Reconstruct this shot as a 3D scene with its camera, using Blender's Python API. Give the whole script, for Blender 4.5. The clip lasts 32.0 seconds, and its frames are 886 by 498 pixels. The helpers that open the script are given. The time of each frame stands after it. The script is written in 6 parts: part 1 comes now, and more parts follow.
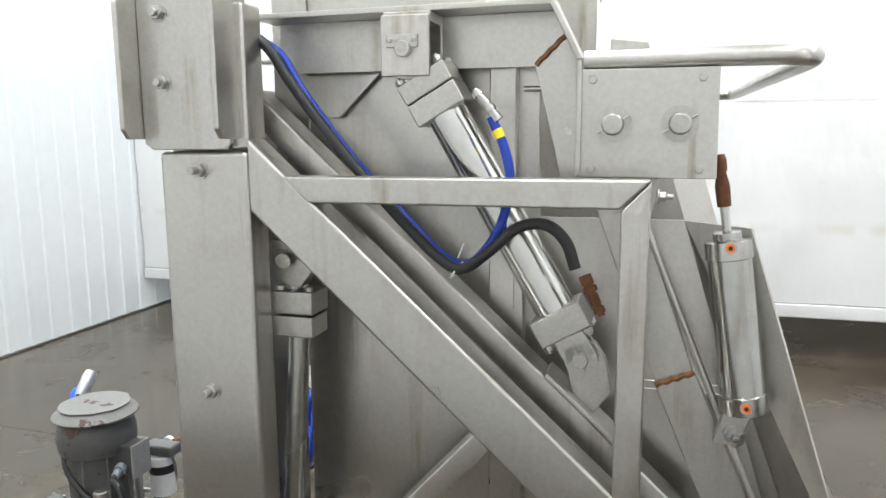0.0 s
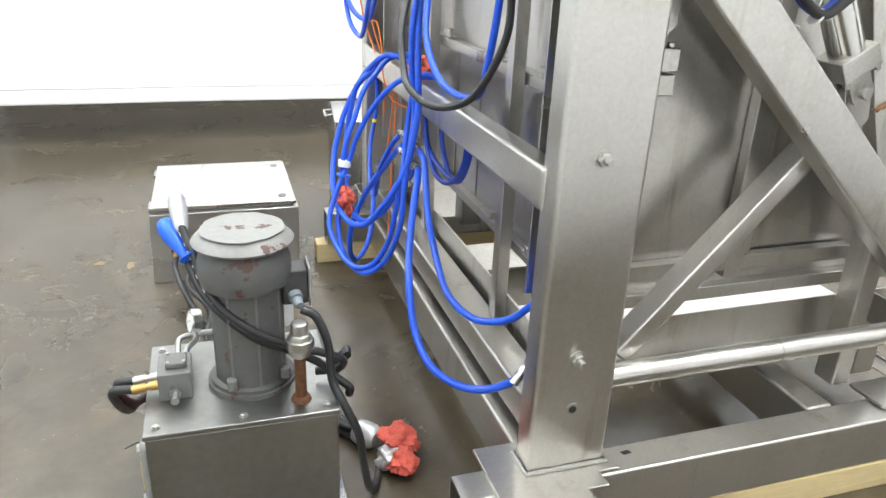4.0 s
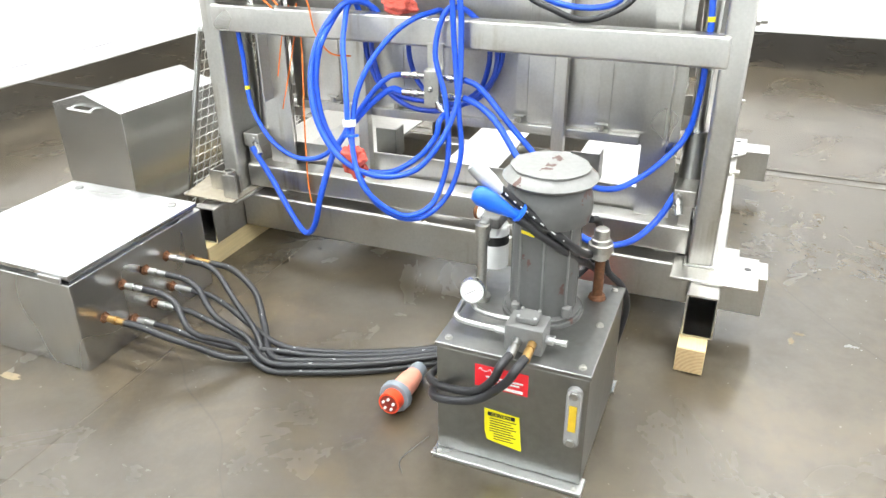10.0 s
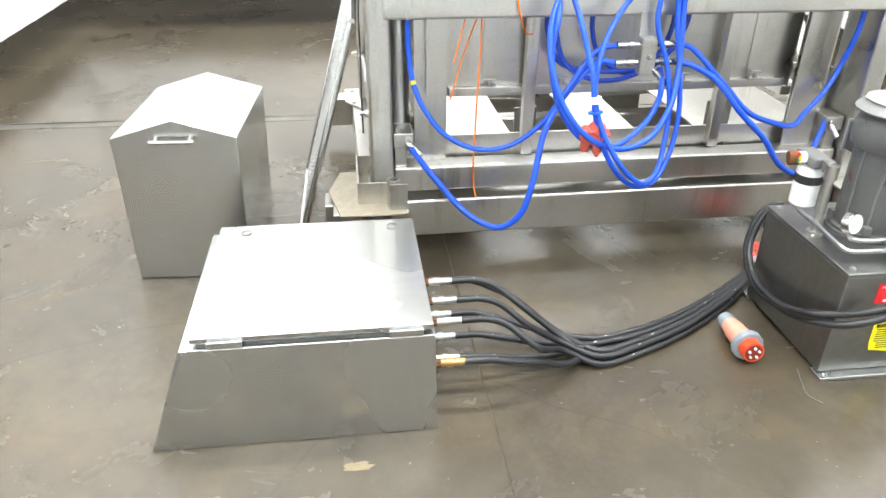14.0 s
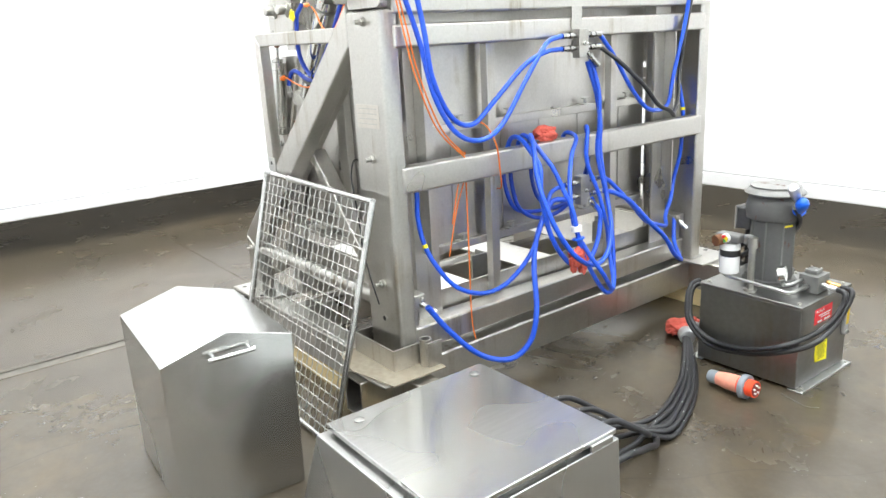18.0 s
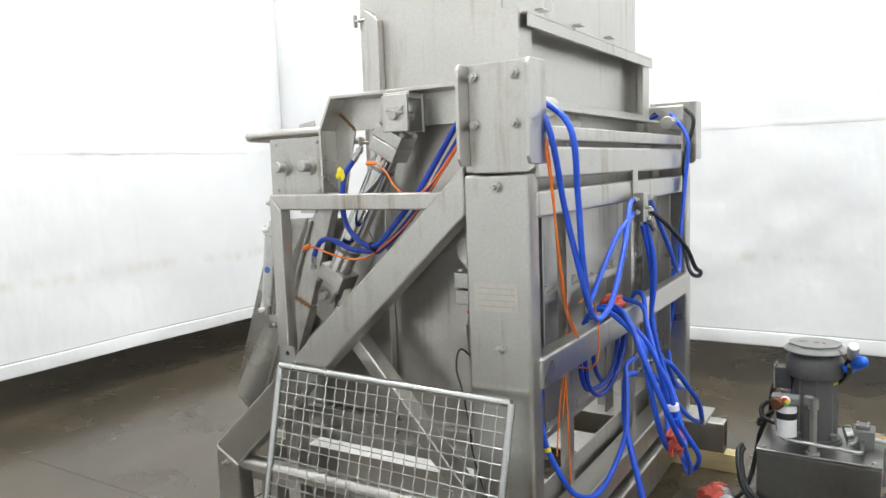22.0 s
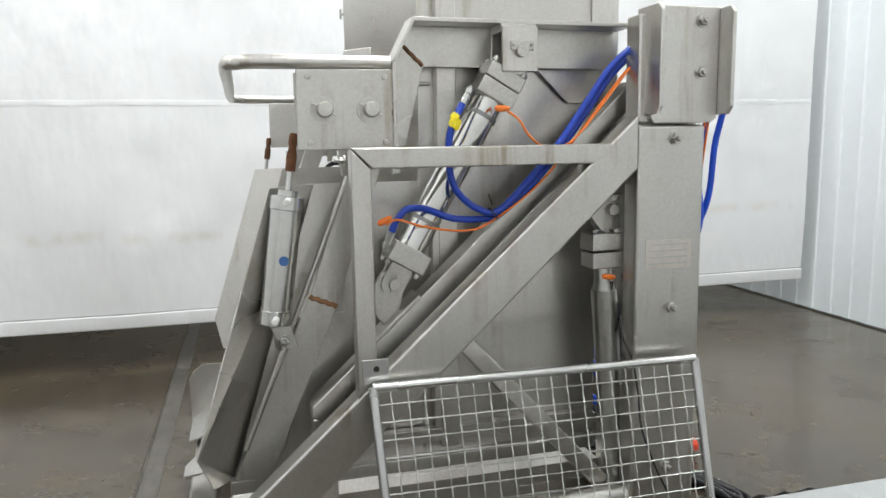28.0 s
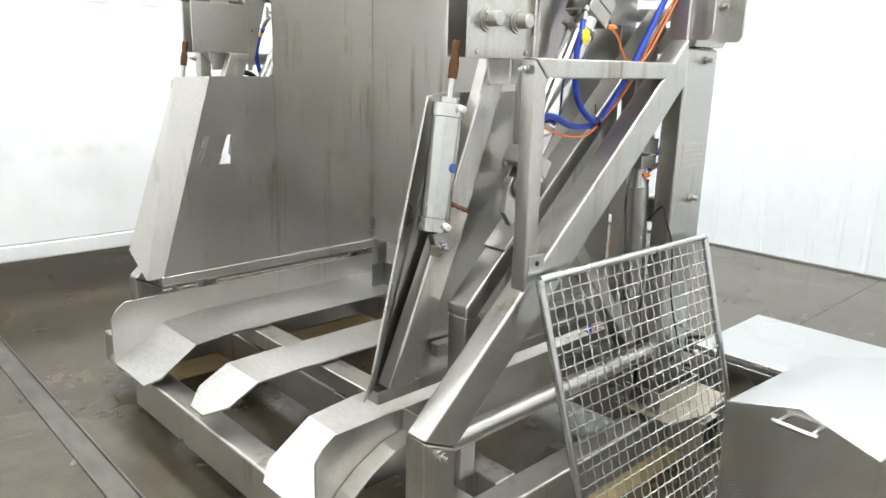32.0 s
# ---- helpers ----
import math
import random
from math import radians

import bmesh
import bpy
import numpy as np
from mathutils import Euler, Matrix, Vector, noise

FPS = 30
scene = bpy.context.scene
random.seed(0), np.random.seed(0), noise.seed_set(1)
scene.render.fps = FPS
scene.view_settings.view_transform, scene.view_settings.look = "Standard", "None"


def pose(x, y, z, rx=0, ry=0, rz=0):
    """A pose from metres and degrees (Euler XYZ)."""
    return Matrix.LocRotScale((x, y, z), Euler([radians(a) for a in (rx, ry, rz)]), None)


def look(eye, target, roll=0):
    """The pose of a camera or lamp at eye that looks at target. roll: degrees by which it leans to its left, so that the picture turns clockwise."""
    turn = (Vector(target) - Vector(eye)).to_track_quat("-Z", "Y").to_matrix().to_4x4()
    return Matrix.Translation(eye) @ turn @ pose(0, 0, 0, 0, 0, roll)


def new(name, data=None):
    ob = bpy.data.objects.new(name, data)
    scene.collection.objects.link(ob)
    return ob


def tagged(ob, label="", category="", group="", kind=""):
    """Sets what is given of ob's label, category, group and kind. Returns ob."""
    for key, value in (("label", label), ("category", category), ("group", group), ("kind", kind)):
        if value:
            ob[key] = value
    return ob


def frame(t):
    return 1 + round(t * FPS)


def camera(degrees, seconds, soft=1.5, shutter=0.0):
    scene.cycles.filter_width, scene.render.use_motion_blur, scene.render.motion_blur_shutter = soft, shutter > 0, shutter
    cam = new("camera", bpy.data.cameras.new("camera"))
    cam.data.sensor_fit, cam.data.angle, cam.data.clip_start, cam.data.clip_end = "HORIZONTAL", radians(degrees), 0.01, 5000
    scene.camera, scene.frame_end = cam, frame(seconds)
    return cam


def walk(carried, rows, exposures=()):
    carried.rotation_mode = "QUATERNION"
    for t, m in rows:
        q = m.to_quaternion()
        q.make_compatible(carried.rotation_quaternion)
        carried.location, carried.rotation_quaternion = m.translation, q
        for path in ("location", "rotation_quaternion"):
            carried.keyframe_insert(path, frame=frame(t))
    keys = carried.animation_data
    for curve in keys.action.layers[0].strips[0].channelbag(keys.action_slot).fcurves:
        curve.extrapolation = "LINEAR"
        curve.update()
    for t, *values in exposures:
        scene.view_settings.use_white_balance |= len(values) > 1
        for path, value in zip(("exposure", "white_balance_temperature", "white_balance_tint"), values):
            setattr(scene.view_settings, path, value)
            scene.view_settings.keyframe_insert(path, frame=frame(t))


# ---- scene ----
cam = camera(62.5, 32.0)
PATH = [
    (0, (-0.031, 0.033, 1.612), (-0.607, 1.922, 1.294), -0.4),
    (0.5, (-0.182, 0.031, 1.592), (-0.708, 1.924, 1.218), -0.4),
    (1, (-0.382, 0.061, 1.574), (-0.865, 1.95, 1.128), -0.8),
    (1.5, (-0.61, 0.042, 1.557), (-0.888, 1.947, 1.015), 0.0),
    (2, (-0.832, -0.009, 1.542), (-0.964, 1.888, 0.923), 0.1),
    (2.5, (-1.018, 0.029, 1.51), (-1.057, 1.917, 0.852), 0.5),
    (3, (-1.247, 0.035, 1.503), (-1.001, 1.894, 0.806), 1.7),
    (3.5, (-1.55, 0.002, 1.497), (-1.11, 1.806, 0.754), 2.0),
    (4, (-1.714, 0.053, 1.47), (-1.149, 1.801, 0.679), 2.5),
    (4.5, (-1.877, 0.111, 1.445), (-1.244, 1.785, 0.551), -0.0),
    (6.5, (-2.631, 0.263, 1.468), (-1.527, 1.667, 0.568), 0.5),
    (7, (-2.827, 0.369, 1.491), (-1.574, 1.664, 0.623), 0.2),
    (7.5, (-2.998, 0.465, 1.504), (-1.644, 1.683, 0.677), -0.3),
    (8, (-3.059, 0.633, 1.476), (-1.652, 1.78, 0.636), -0.1),
    (8.5, (-3.101, 0.806, 1.453), (-1.651, 1.852, 0.557), -1.1),
    (9, (-3.194, 0.954, 1.448), (-1.676, 1.845, 0.499), -1.0),
    (9.5, (-3.351, 1.152, 1.484), (-1.751, 1.911, 0.556), -1.1),
    (10, (-3.388, 1.341, 1.466), (-1.753, 2.03, 0.544), -0.6),
    (10.5, (-3.388, 1.582, 1.476), (-1.726, 2.2, 0.55), -1.3),
    (11, (-3.46, 1.862, 1.479), (-1.765, 2.371, 0.547), -0.8),
    (11.5, (-3.556, 2.116, 1.495), (-1.828, 2.487, 0.558), -0.6),
    (12, (-3.526, 2.366, 1.464), (-1.785, 2.68, 0.531), -2.2),
    (12.5, (-3.492, 2.621, 1.456), (-1.78, 2.855, 0.449), -0.6),
    (13, (-3.549, 2.9, 1.465), (-1.831, 2.953, 0.442), -0.1),
    (13.5, (-3.574, 3.149, 1.469), (-1.849, 3.055, 0.46), 0.1),
    (15.5, (-3.556, 3.987, 1.374), (-1.843, 3.354, 0.556), -0.4),
    (16, (-3.481, 4.137, 1.376), (-1.78, 3.418, 0.607), -2.3),
    (16.5, (-3.434, 4.265, 1.399), (-1.74, 3.491, 0.67), -2.2),
    (17, (-3.397, 4.493, 1.448), (-1.764, 3.57, 0.754), -2.5),
    (17.5, (-3.359, 4.616, 1.474), (-1.784, 3.557, 0.843), -2.8),
    (18, (-3.246, 4.709, 1.472), (-1.707, 3.56, 0.915), -3.1),
    (18.5, (-3.144, 4.81, 1.472), (-1.66, 3.565, 0.974), -3.2),
    (19, (-3.021, 4.948, 1.509), (-1.671, 3.551, 1.035), -3.4),
    (19.5, (-2.909, 5.05, 1.521), (-1.625, 3.588, 1.06), -1.9),
    (20, (-2.738, 5.052, 1.527), (-1.48, 3.555, 1.106), -2.9),
    (20.5, (-2.599, 5.079, 1.541), (-1.382, 3.541, 1.152), -2.1),
    (21, (-2.4, 5.162, 1.571), (-1.275, 3.552, 1.198), -2.2),
    (21.5, (-2.219, 5.204, 1.581), (-1.135, 3.561, 1.229), -0.8),
    (22, (-1.977, 5.188, 1.594), (-0.914, 3.508, 1.377), -2.1),
    (22.5, (-1.802, 5.213, 1.625), (-0.848, 3.464, 1.44), 1.0),
    (23, (-1.581, 5.245, 1.653), (-0.753, 3.428, 1.535), -0.3),
    (23.5, (-1.435, 5.262, 1.657), (-0.699, 3.405, 1.565), 0.3),
    (24, (-1.234, 5.23, 1.651), (-0.55, 3.351, 1.612), -0.1),
    (24.5, (-1.031, 5.241, 1.638), (-0.488, 3.316, 1.658), 2.6),
    (26.5, (-0.302, 5.252, 1.589), (-0.49, 3.264, 1.487), 1.0),
    (27, (-0.105, 5.26, 1.581), (-0.433, 3.294, 1.416), -0.4),
    (27.5, (0.021, 5.201, 1.552), (-0.383, 3.253, 1.342), 0.0),
    (28, (0.164, 5.129, 1.539), (-0.338, 3.215, 1.246), -0.9),
    (28.5, (0.333, 5.119, 1.534), (-0.311, 3.25, 1.235), -0.2),
    (29, (0.545, 5.131, 1.528), (-0.282, 3.347, 1.164), 0.5),
    (29.5, (0.665, 5.099, 1.512), (-0.216, 3.351, 1.103), 0.6),
    (30, (0.807, 5.024, 1.496), (-0.13, 3.322, 1.021), 0.7),
    (30.5, (0.966, 4.95, 1.488), (-0.037, 3.31, 0.937), 1.2),
    (31, (1.2, 4.863, 1.503), (-0.007, 3.37, 0.94), 2.1),
    (31.5, (1.349, 4.765, 1.516), (0.078, 3.315, 0.988), 1.9),
    (32, (1.441, 4.6, 1.509), (0.112, 3.19, 1.012), 1.5),
]
walk(cam, [(t, look(eye, target, roll)) for t, eye, target, roll in PATH], exposures=[(0, 0.38), (2, 0.55), (3.5, 0.9), (4.5, 1.15), (7, 1.45), (9, 1.5), (13, 1.5), (16, 1.35), (19, 1.03), (21, 0.62), (23, 0.12), (24.5, -0.08), (26.5, -0.22), (27.2, -0.1), (28, 0.1), (29, 0.25), (30, 0.42), (31, 0.6), (32, 0.75)])
LAMP = 38.0
# ---------------------------------------------------------------- world and light
world = bpy.data.worlds.new("hall_world")
scene.world = world
world.use_nodes = True
wbg = world.node_tree.nodes["Background"]
wbg.inputs["Color"].default_value = (0.75, 0.80, 0.85, 1)
wbg.inputs["Strength"].default_value = 0.05
CEIL = 5.2


def ceiling_lamp(x, y, sx, sy, watts):
    lamp = bpy.data.lights.new("ceiling_lamp", "AREA")
    lamp.shape, lamp.size, lamp.size_y, lamp.energy = "RECTANGLE", sx, sy, watts
    lamp.color = (0.97, 1.0, 0.995)
    ob = new("ceiling_lamp", lamp)
    ob.matrix_world = pose(x, y, CEIL - 0.14)
    return ob


# rows of strip lights: place along x, and the power of the lamps at y = 0.4, 2.4 and 4.4
LAMP_ROWS = ((-4.0, (0.85, 0.65, 1.1)), (-0.7, (1.3, 1.15, 1.25)), (2.1, (1.05, 0.75, 0.85)))
for lx, powers in LAMP_ROWS:
    for ly, share in zip((0.4, 2.4, 4.4), powers):
        ceiling_lamp(lx, ly, 0.16, 1.25, LAMP * share)
# fill lamps out of view past the curtains, added to brighten the floor there
OUTER_FILL = ((-2.0, 7.8), (2.0, 7.8), (5.4, 2.5), (-3.4, -2.2), (0.6, -2.2))
for lx, ly in OUTER_FILL:
    ceiling_lamp(lx, ly, 0.16, 1.25, LAMP * 1.6)

# ---------------------------------------------------------------- materials


def mat(name, color, rough=0.5, metal=0.0, grain=30.0, vary=0.15, bump=0.0, stain=0.0, stain_color=(0.1, 0.07, 0.04), stretch=(1, 1, 1), big=2.0, coat=0.0, spec=0.5, drip_band=0.0, drip_band_color=(0.23, 0.18, 0.11)):
    """A node material: colour with large and fine variation, roughness variation, bump and stains."""
    m = bpy.data.materials.new(name)
    m.use_nodes = True
    nt = m.node_tree
    n, l = nt.nodes, nt.links
    b = n["Principled BSDF"]
    tc = n.new("ShaderNodeTexCoord")
    mp = n.new("ShaderNodeMapping")
    mp.inputs["Scale"].default_value = stretch
    l.new(tc.outputs["Object"], mp.inputs["Vector"])
    fine = n.new("ShaderNodeTexNoise")
    fine.inputs["Scale"].default_value, fine.inputs["Detail"].default_value = grain, 2
    l.new(mp.outputs["Vector"], fine.inputs["Vector"])
    large = n.new("ShaderNodeTexNoise")
    large.inputs["Scale"].default_value, large.inputs["Detail"].default_value = big, 2
    l.new(tc.outputs["Object"], large.inputs["Vector"])
    mixn = n.new("ShaderNodeMath")
    mixn.operation = "ADD"
    l.new(fine.outputs["Fac"], mixn.inputs[0])
    l.new(large.outputs["Fac"], mixn.inputs[1])
    mr = n.new("ShaderNodeMapRange")
    mr.inputs["From Min"].default_value, mr.inputs["From Max"].default_value = 0.6, 1.4
    mr.inputs["To Min"].default_value, mr.inputs["To Max"].default_value = 1 - vary, 1 + vary
    l.new(mixn.outputs[0], mr.inputs["Value"])
    hsv = n.new("ShaderNodeHueSaturation")
    hsv.inputs["Color"].default_value = (*color, 1)
    l.new(mr.outputs[0], hsv.inputs["Value"])
    out = hsv.outputs["Color"]
    if stain:
        sn = n.new("ShaderNodeTexNoise")
        sn.inputs["Scale"].default_value, sn.inputs["Detail"].default_value, sn.inputs["Roughness"].default_value = 5.0, 8, 0.7
        l.new(tc.outputs["Object"], sn.inputs["Vector"])
        ramp = n.new("ShaderNodeMapRange")
        ramp.inputs["From Min"].default_value, ramp.inputs["From Max"].default_value = 0.56, 0.74
        ramp.inputs["To Max"].default_value = stain
        l.new(sn.outputs["Fac"], ramp.inputs["Value"])
        mx = n.new("ShaderNodeMix")
        mx.data_type = "RGBA"
        mx.inputs["B"].default_value = (*stain_color, 1)
        l.new(ramp.outputs[0], mx.inputs["Factor"])
        l.new(out, mx.inputs["A"])
        out = mx.outputs["Result"]
    if drip_band:
        # runs of old liquid, on the air tube also reflection bands: long and thin downwards, broken up by a broad mask
        dm = n.new("ShaderNodeMapping")
        dm.inputs["Scale"].default_value = (20, 20, 1.3)
        l.new(tc.outputs["Object"], dm.inputs["Vector"])
        dn = n.new("ShaderNodeTexNoise")
        dn.inputs["Scale"].default_value, dn.inputs["Detail"].default_value, dn.inputs["Roughness"].default_value = 1.0, 4, 0.6
        l.new(dm.outputs["Vector"], dn.inputs["Vector"])
        dk = n.new("ShaderNodeTexNoise")
        dk.inputs["Scale"].default_value, dk.inputs["Detail"].default_value, dk.inputs["Roughness"].default_value = 3.2, 5, 0.6
        l.new(tc.outputs["Object"], dk.inputs["Vector"])
        r1 = n.new("ShaderNodeMapRange")
        r1.inputs["From Min"].default_value, r1.inputs["From Max"].default_value = 0.52, 0.68
        l.new(dn.outputs["Fac"], r1.inputs["Value"])
        r2 = n.new("ShaderNodeMapRange")
        r2.inputs["From Min"].default_value, r2.inputs["From Max"].default_value = 0.48, 0.66
        r2.inputs["To Max"].default_value = drip_band
        l.new(dk.outputs["Fac"], r2.inputs["Value"])
        dd = n.new("ShaderNodeMath")
        dd.operation = "MULTIPLY"
        l.new(r1.outputs[0], dd.inputs[0])
        l.new(r2.outputs[0], dd.inputs[1])
        mx = n.new("ShaderNodeMix")
        mx.data_type = "RGBA"
        mx.inputs["B"].default_value = (*drip_band_color, 1)
        l.new(dd.outputs[0], mx.inputs["Factor"])
        l.new(out, mx.inputs["A"])
        out = mx.outputs["Result"]
    l.new(out, b.inputs["Base Color"])
    rr = n.new("ShaderNodeMapRange")
    rr.inputs["From Min"].default_value, rr.inputs["From Max"].default_value = 0.1, 0.9
    rr.inputs["To Min"].default_value, rr.inputs["To Max"].default_value = max(0.02, rough * 0.65), min(1, rough * 1.35)
    l.new(large.outputs["Fac"], rr.inputs["Value"])
    l.new(rr.outputs[0], b.inputs["Roughness"])
    b.inputs["Metallic"].default_value = metal
    b.inputs["Specular IOR Level"].default_value = spec
    b.inputs["Coat Weight"].default_value = coat
    if bump:
        bp = n.new("ShaderNodeBump")
        bp.inputs["Strength"].default_value, bp.inputs["Distance"].default_value = bump, 0.002
        l.new(fine.outputs["Fac"], bp.inputs["Height"])
        l.new(bp.outputs[0], b.inputs["Normal"])
    return m


STEEL = mat("blasted_stainless", (0.555, 0.54, 0.51), 0.33, 1.0, 110, 0.09, 0.05, 0.30, (0.36, 0.31, 0.23), big=3, drip_band=0.70, drip_band_color=(0.27, 0.22, 0.14))
STEEL_S = mat("drip_stained_stainless", (0.53, 0.52, 0.49), 0.34, 1.0, 110, 0.10, 0.06, 0.40, (0.33, 0.28, 0.20), big=3, drip_band=0.75, drip_band_color=(0.25, 0.19, 0.11))
STEEL_B = mat("brushed_stainless", (0.56, 0.56, 0.55), 0.27, 1.0, 14, 0.03, stretch=(2, 2, 0.4), big=1.2)
STEEL_D = mat("dull_stainless", (0.29, 0.29, 0.28), 0.36, 1.0, 40, 0.12, 0.05, 0.2, (0.22, 0.19, 0.16), big=4, drip_band=0.4)
POLISH = mat("polished_stainless", (0.60, 0.60, 0.58), 0.17, 1.0, 30, 0.10, 0, 0.2, (0.42, 0.39, 0.33), drip_band=0.5, drip_band_color=(0.34, 0.31, 0.26))
# strong streaks paint stains and the tube's reflection bands into its colour
AIRTUBE = mat("air_cylinder_steel", (0.54, 0.54, 0.52), 0.20, 1.0, 40, 0.14, 0, 0.35, (0.34, 0.31, 0.25), drip_band=0.9, drip_band_color=(0.26, 0.22, 0.16))
BARREL = mat("dull_cylinder_steel", (0.46, 0.46, 0.44), 0.32, 1.0, 40, 0.14, 0, 0.3, (0.28, 0.25, 0.20), drip_band=0.6)
CAST = mat("cast_stainless", (0.50, 0.49, 0.46), 0.38, 1.0, 120, 0.15, 0.2, 0.3, (0.25, 0.2, 0.14))
WIRE = mat("mesh_wire_stainless", (0.68, 0.68, 0.66), 0.36, 1.0, 120, 0.25)
ZINC = mat("zinc_fitting", (0.48, 0.48, 0.47), 0.28, 1.0, 80, 0.1)
BRASS = mat("brass_fitting", (0.46, 0.29, 0.11), 0.35, 1.0, 80, 0.15, 0, 0.3)
RUST = mat("rust", (0.13, 0.052, 0.020), 0.8, 0.2, 90, 0.4, 0.5)
BLUE = mat("blue_hose_rubber", (0.012, 0.085, 0.62), 0.36, 0, 60, 0.18, big=5)
NAVY = mat("dark_blue_hose_rubber", (0.008, 0.045, 0.38), 0.38, 0, 60, 0.12, big=6)
BLACK = mat("black_rubber", (0.018, 0.018, 0.02), 0.42, 0, 80, 0.25, 0.1)
ORANGE = mat("orange_cable", (0.85, 0.20, 0.025), 0.45, 0, 80, 0.1)
ORANGE_P = mat("orange_plastic", (0.80, 0.07, 0.02), 0.4, 0, 60, 0.1)
RED_RAG = mat("red_rag_cloth", (0.58, 0.10, 0.07), 0.9, 0, 150, 0.3, 0.6)
YELLOW = mat("yellow_tape", (0.85, 0.70, 0.02), 0.45, 0, 60, 0.08)
WHITE_P = mat("white_paint", (0.80, 0.80, 0.79), 0.45, 0, 40, 0.04)
GREY_PAINT = mat("grey_machine_paint", (0.15, 0.15, 0.145), 0.42, 0, 60, 0.12, 0.1, 0.35, (0.10, 0.095, 0.09))
GREY_LT = mat("grey_paint_worn", (0.30, 0.295, 0.285), 0.5, 0, 60, 0.12, 0.15, 0.0)
GREY_P = mat("grey_plastic", (0.22, 0.25, 0.28), 0.4, 0, 40, 0.05)
TAPE = mat("silver_duct_tape", (0.55, 0.56, 0.57), 0.35, 0.6, 60, 0.12, 0.3)
BLUE_P = mat("blue_plastic_cap", (0.01, 0.12, 0.70), 0.35, 0, 30, 0.1)
BLUE_MUTED = mat("faded_blue_sticker", (0.04, 0.12, 0.32), 0.4, 0, 60, 0.3)
DIAL = mat("dial_white", (0.82, 0.82, 0.80), 0.3, 0, 20, 0.02)
# black for print, and for the shade painted in as holes
INK_SHADE = mat("black_ink_and_shade", (0.02, 0.02, 0.02), 0.5, 0, 30, 0.1)
LABEL_R = mat("red_label", (0.72, 0.02, 0.03), 0.4, 0, 30, 0.06)
LABEL_Y = mat("yellow_label", (0.90, 0.80, 0.01), 0.45, 0, 30, 0.06)
PVC = mat("white_curtain_vinyl", (0.81, 0.81, 0.815), 0.42, 0, 6, 0.02, big=0.8)


def dirty_vinyl(m):
    """Creases in the vinyl, faint vertical runs, and a broken tan tide mark along the lower part."""
    n, l = m.node_tree.nodes, m.node_tree.links
    b = n["Principled BSDF"]
    old = b.inputs["Base Color"].links[0].from_socket
    tc = n.new("ShaderNodeTexCoord")
    sep = n.new("ShaderNodeSeparateXYZ")
    l.new(tc.outputs["Object"], sep.inputs[0])

    def fac(scale, lo, hi, to, stretch=(1, 1, 1), detail=5):
        mp = n.new("ShaderNodeMapping")
        mp.inputs["Scale"].default_value = stretch
        l.new(tc.outputs["Object"], mp.inputs["Vector"])
        x = n.new("ShaderNodeTexNoise")
        x.inputs["Scale"].default_value, x.inputs["Detail"].default_value = scale, detail
        l.new(mp.outputs["Vector"], x.inputs["Vector"])
        r = n.new("ShaderNodeMapRange")
        r.inputs["From Min"].default_value, r.inputs["From Max"].default_value, r.inputs["To Max"].default_value = lo, hi, to
        l.new(x.outputs["Fac"], r.inputs["Value"])
        return x.outputs["Fac"], r.outputs[0]

    def op(kind, a, c):
        x = n.new("ShaderNodeMath")
        x.operation = kind
        for i, v in enumerate((a, c)):
            if isinstance(v, float):
                x.inputs[i].default_value = v
            else:
                l.new(v, x.inputs[i])
        return x.outputs[0]

    wav, _ = fac(1.1, 0, 1, 1)
    level = op("ADD", sep.outputs["Z"], op("MULTIPLY", wav, 0.22))
    near = n.new("ShaderNodeMapRange")
    near.inputs["From Min"].default_value, near.inputs["From Max"].default_value = 0.055, 0.0
    l.new(op("ABSOLUTE", op("SUBTRACT", level, 1.03), 0.0), near.inputs["Value"])
    _, broken = fac(7.0, 0.44, 0.72, 0.5, (1, 1, 0.35))
    tide = op("MULTIPLY", near.outputs[0], broken)
    _, runs = fac(1.0, 0.64, 0.82, 0.12, (11, 11, 0.5))
    for f, col in ((tide, (0.60, 0.53, 0.40, 1)), (runs, (0.62, 0.57, 0.46, 1))):
        mx = n.new("ShaderNodeMix")
        mx.data_type = "RGBA"
        mx.inputs["B"].default_value = col
        l.new(f, mx.inputs["Factor"])
        l.new(old, mx.inputs["A"])
        old = mx.outputs["Result"]
    l.new(old, b.inputs["Base Color"])
    c1, _ = fac(1.5, 0, 1, 1, (1, 1, 0.35), 3)
    c2, _ = fac(3.4, 0, 1, 1, (1, 1, 0.55), 3)
    c3, _ = fac(2.3, 0, 1, 1, (1.4, 1.4, 0.5), 2)
    c4, _ = fac(4.2, 0, 1, 1, (0.8, 0.8, 1.5), 2)
    ridges = op("ADD", op("MINIMUM", op("ABSOLUTE", op("SUBTRACT", c3, 0.5), 0.0), 0.03), op("MINIMUM", op("ABSOLUTE", op("SUBTRACT", c4, 0.53), 0.0), 0.025))
    h = op("ADD", op("ADD", c1, op("MULTIPLY", c2, 0.5)), op("MULTIPLY", ridges, 0.16))
    bp = n.new("ShaderNodeBump")
    bp.inputs["Strength"].default_value, bp.inputs["Distance"].default_value = 0.6, 0.06
    l.new(h, bp.inputs["Height"])
    l.new(bp.outputs[0], b.inputs["Normal"])
    return m


dirty_vinyl(PVC)
# grey painted in for the shaded groove along the curtain hems
HEM_SHADE = mat("grey_hem_shade", (0.38, 0.38, 0.38), 0.8, 0, 60, 0.2)
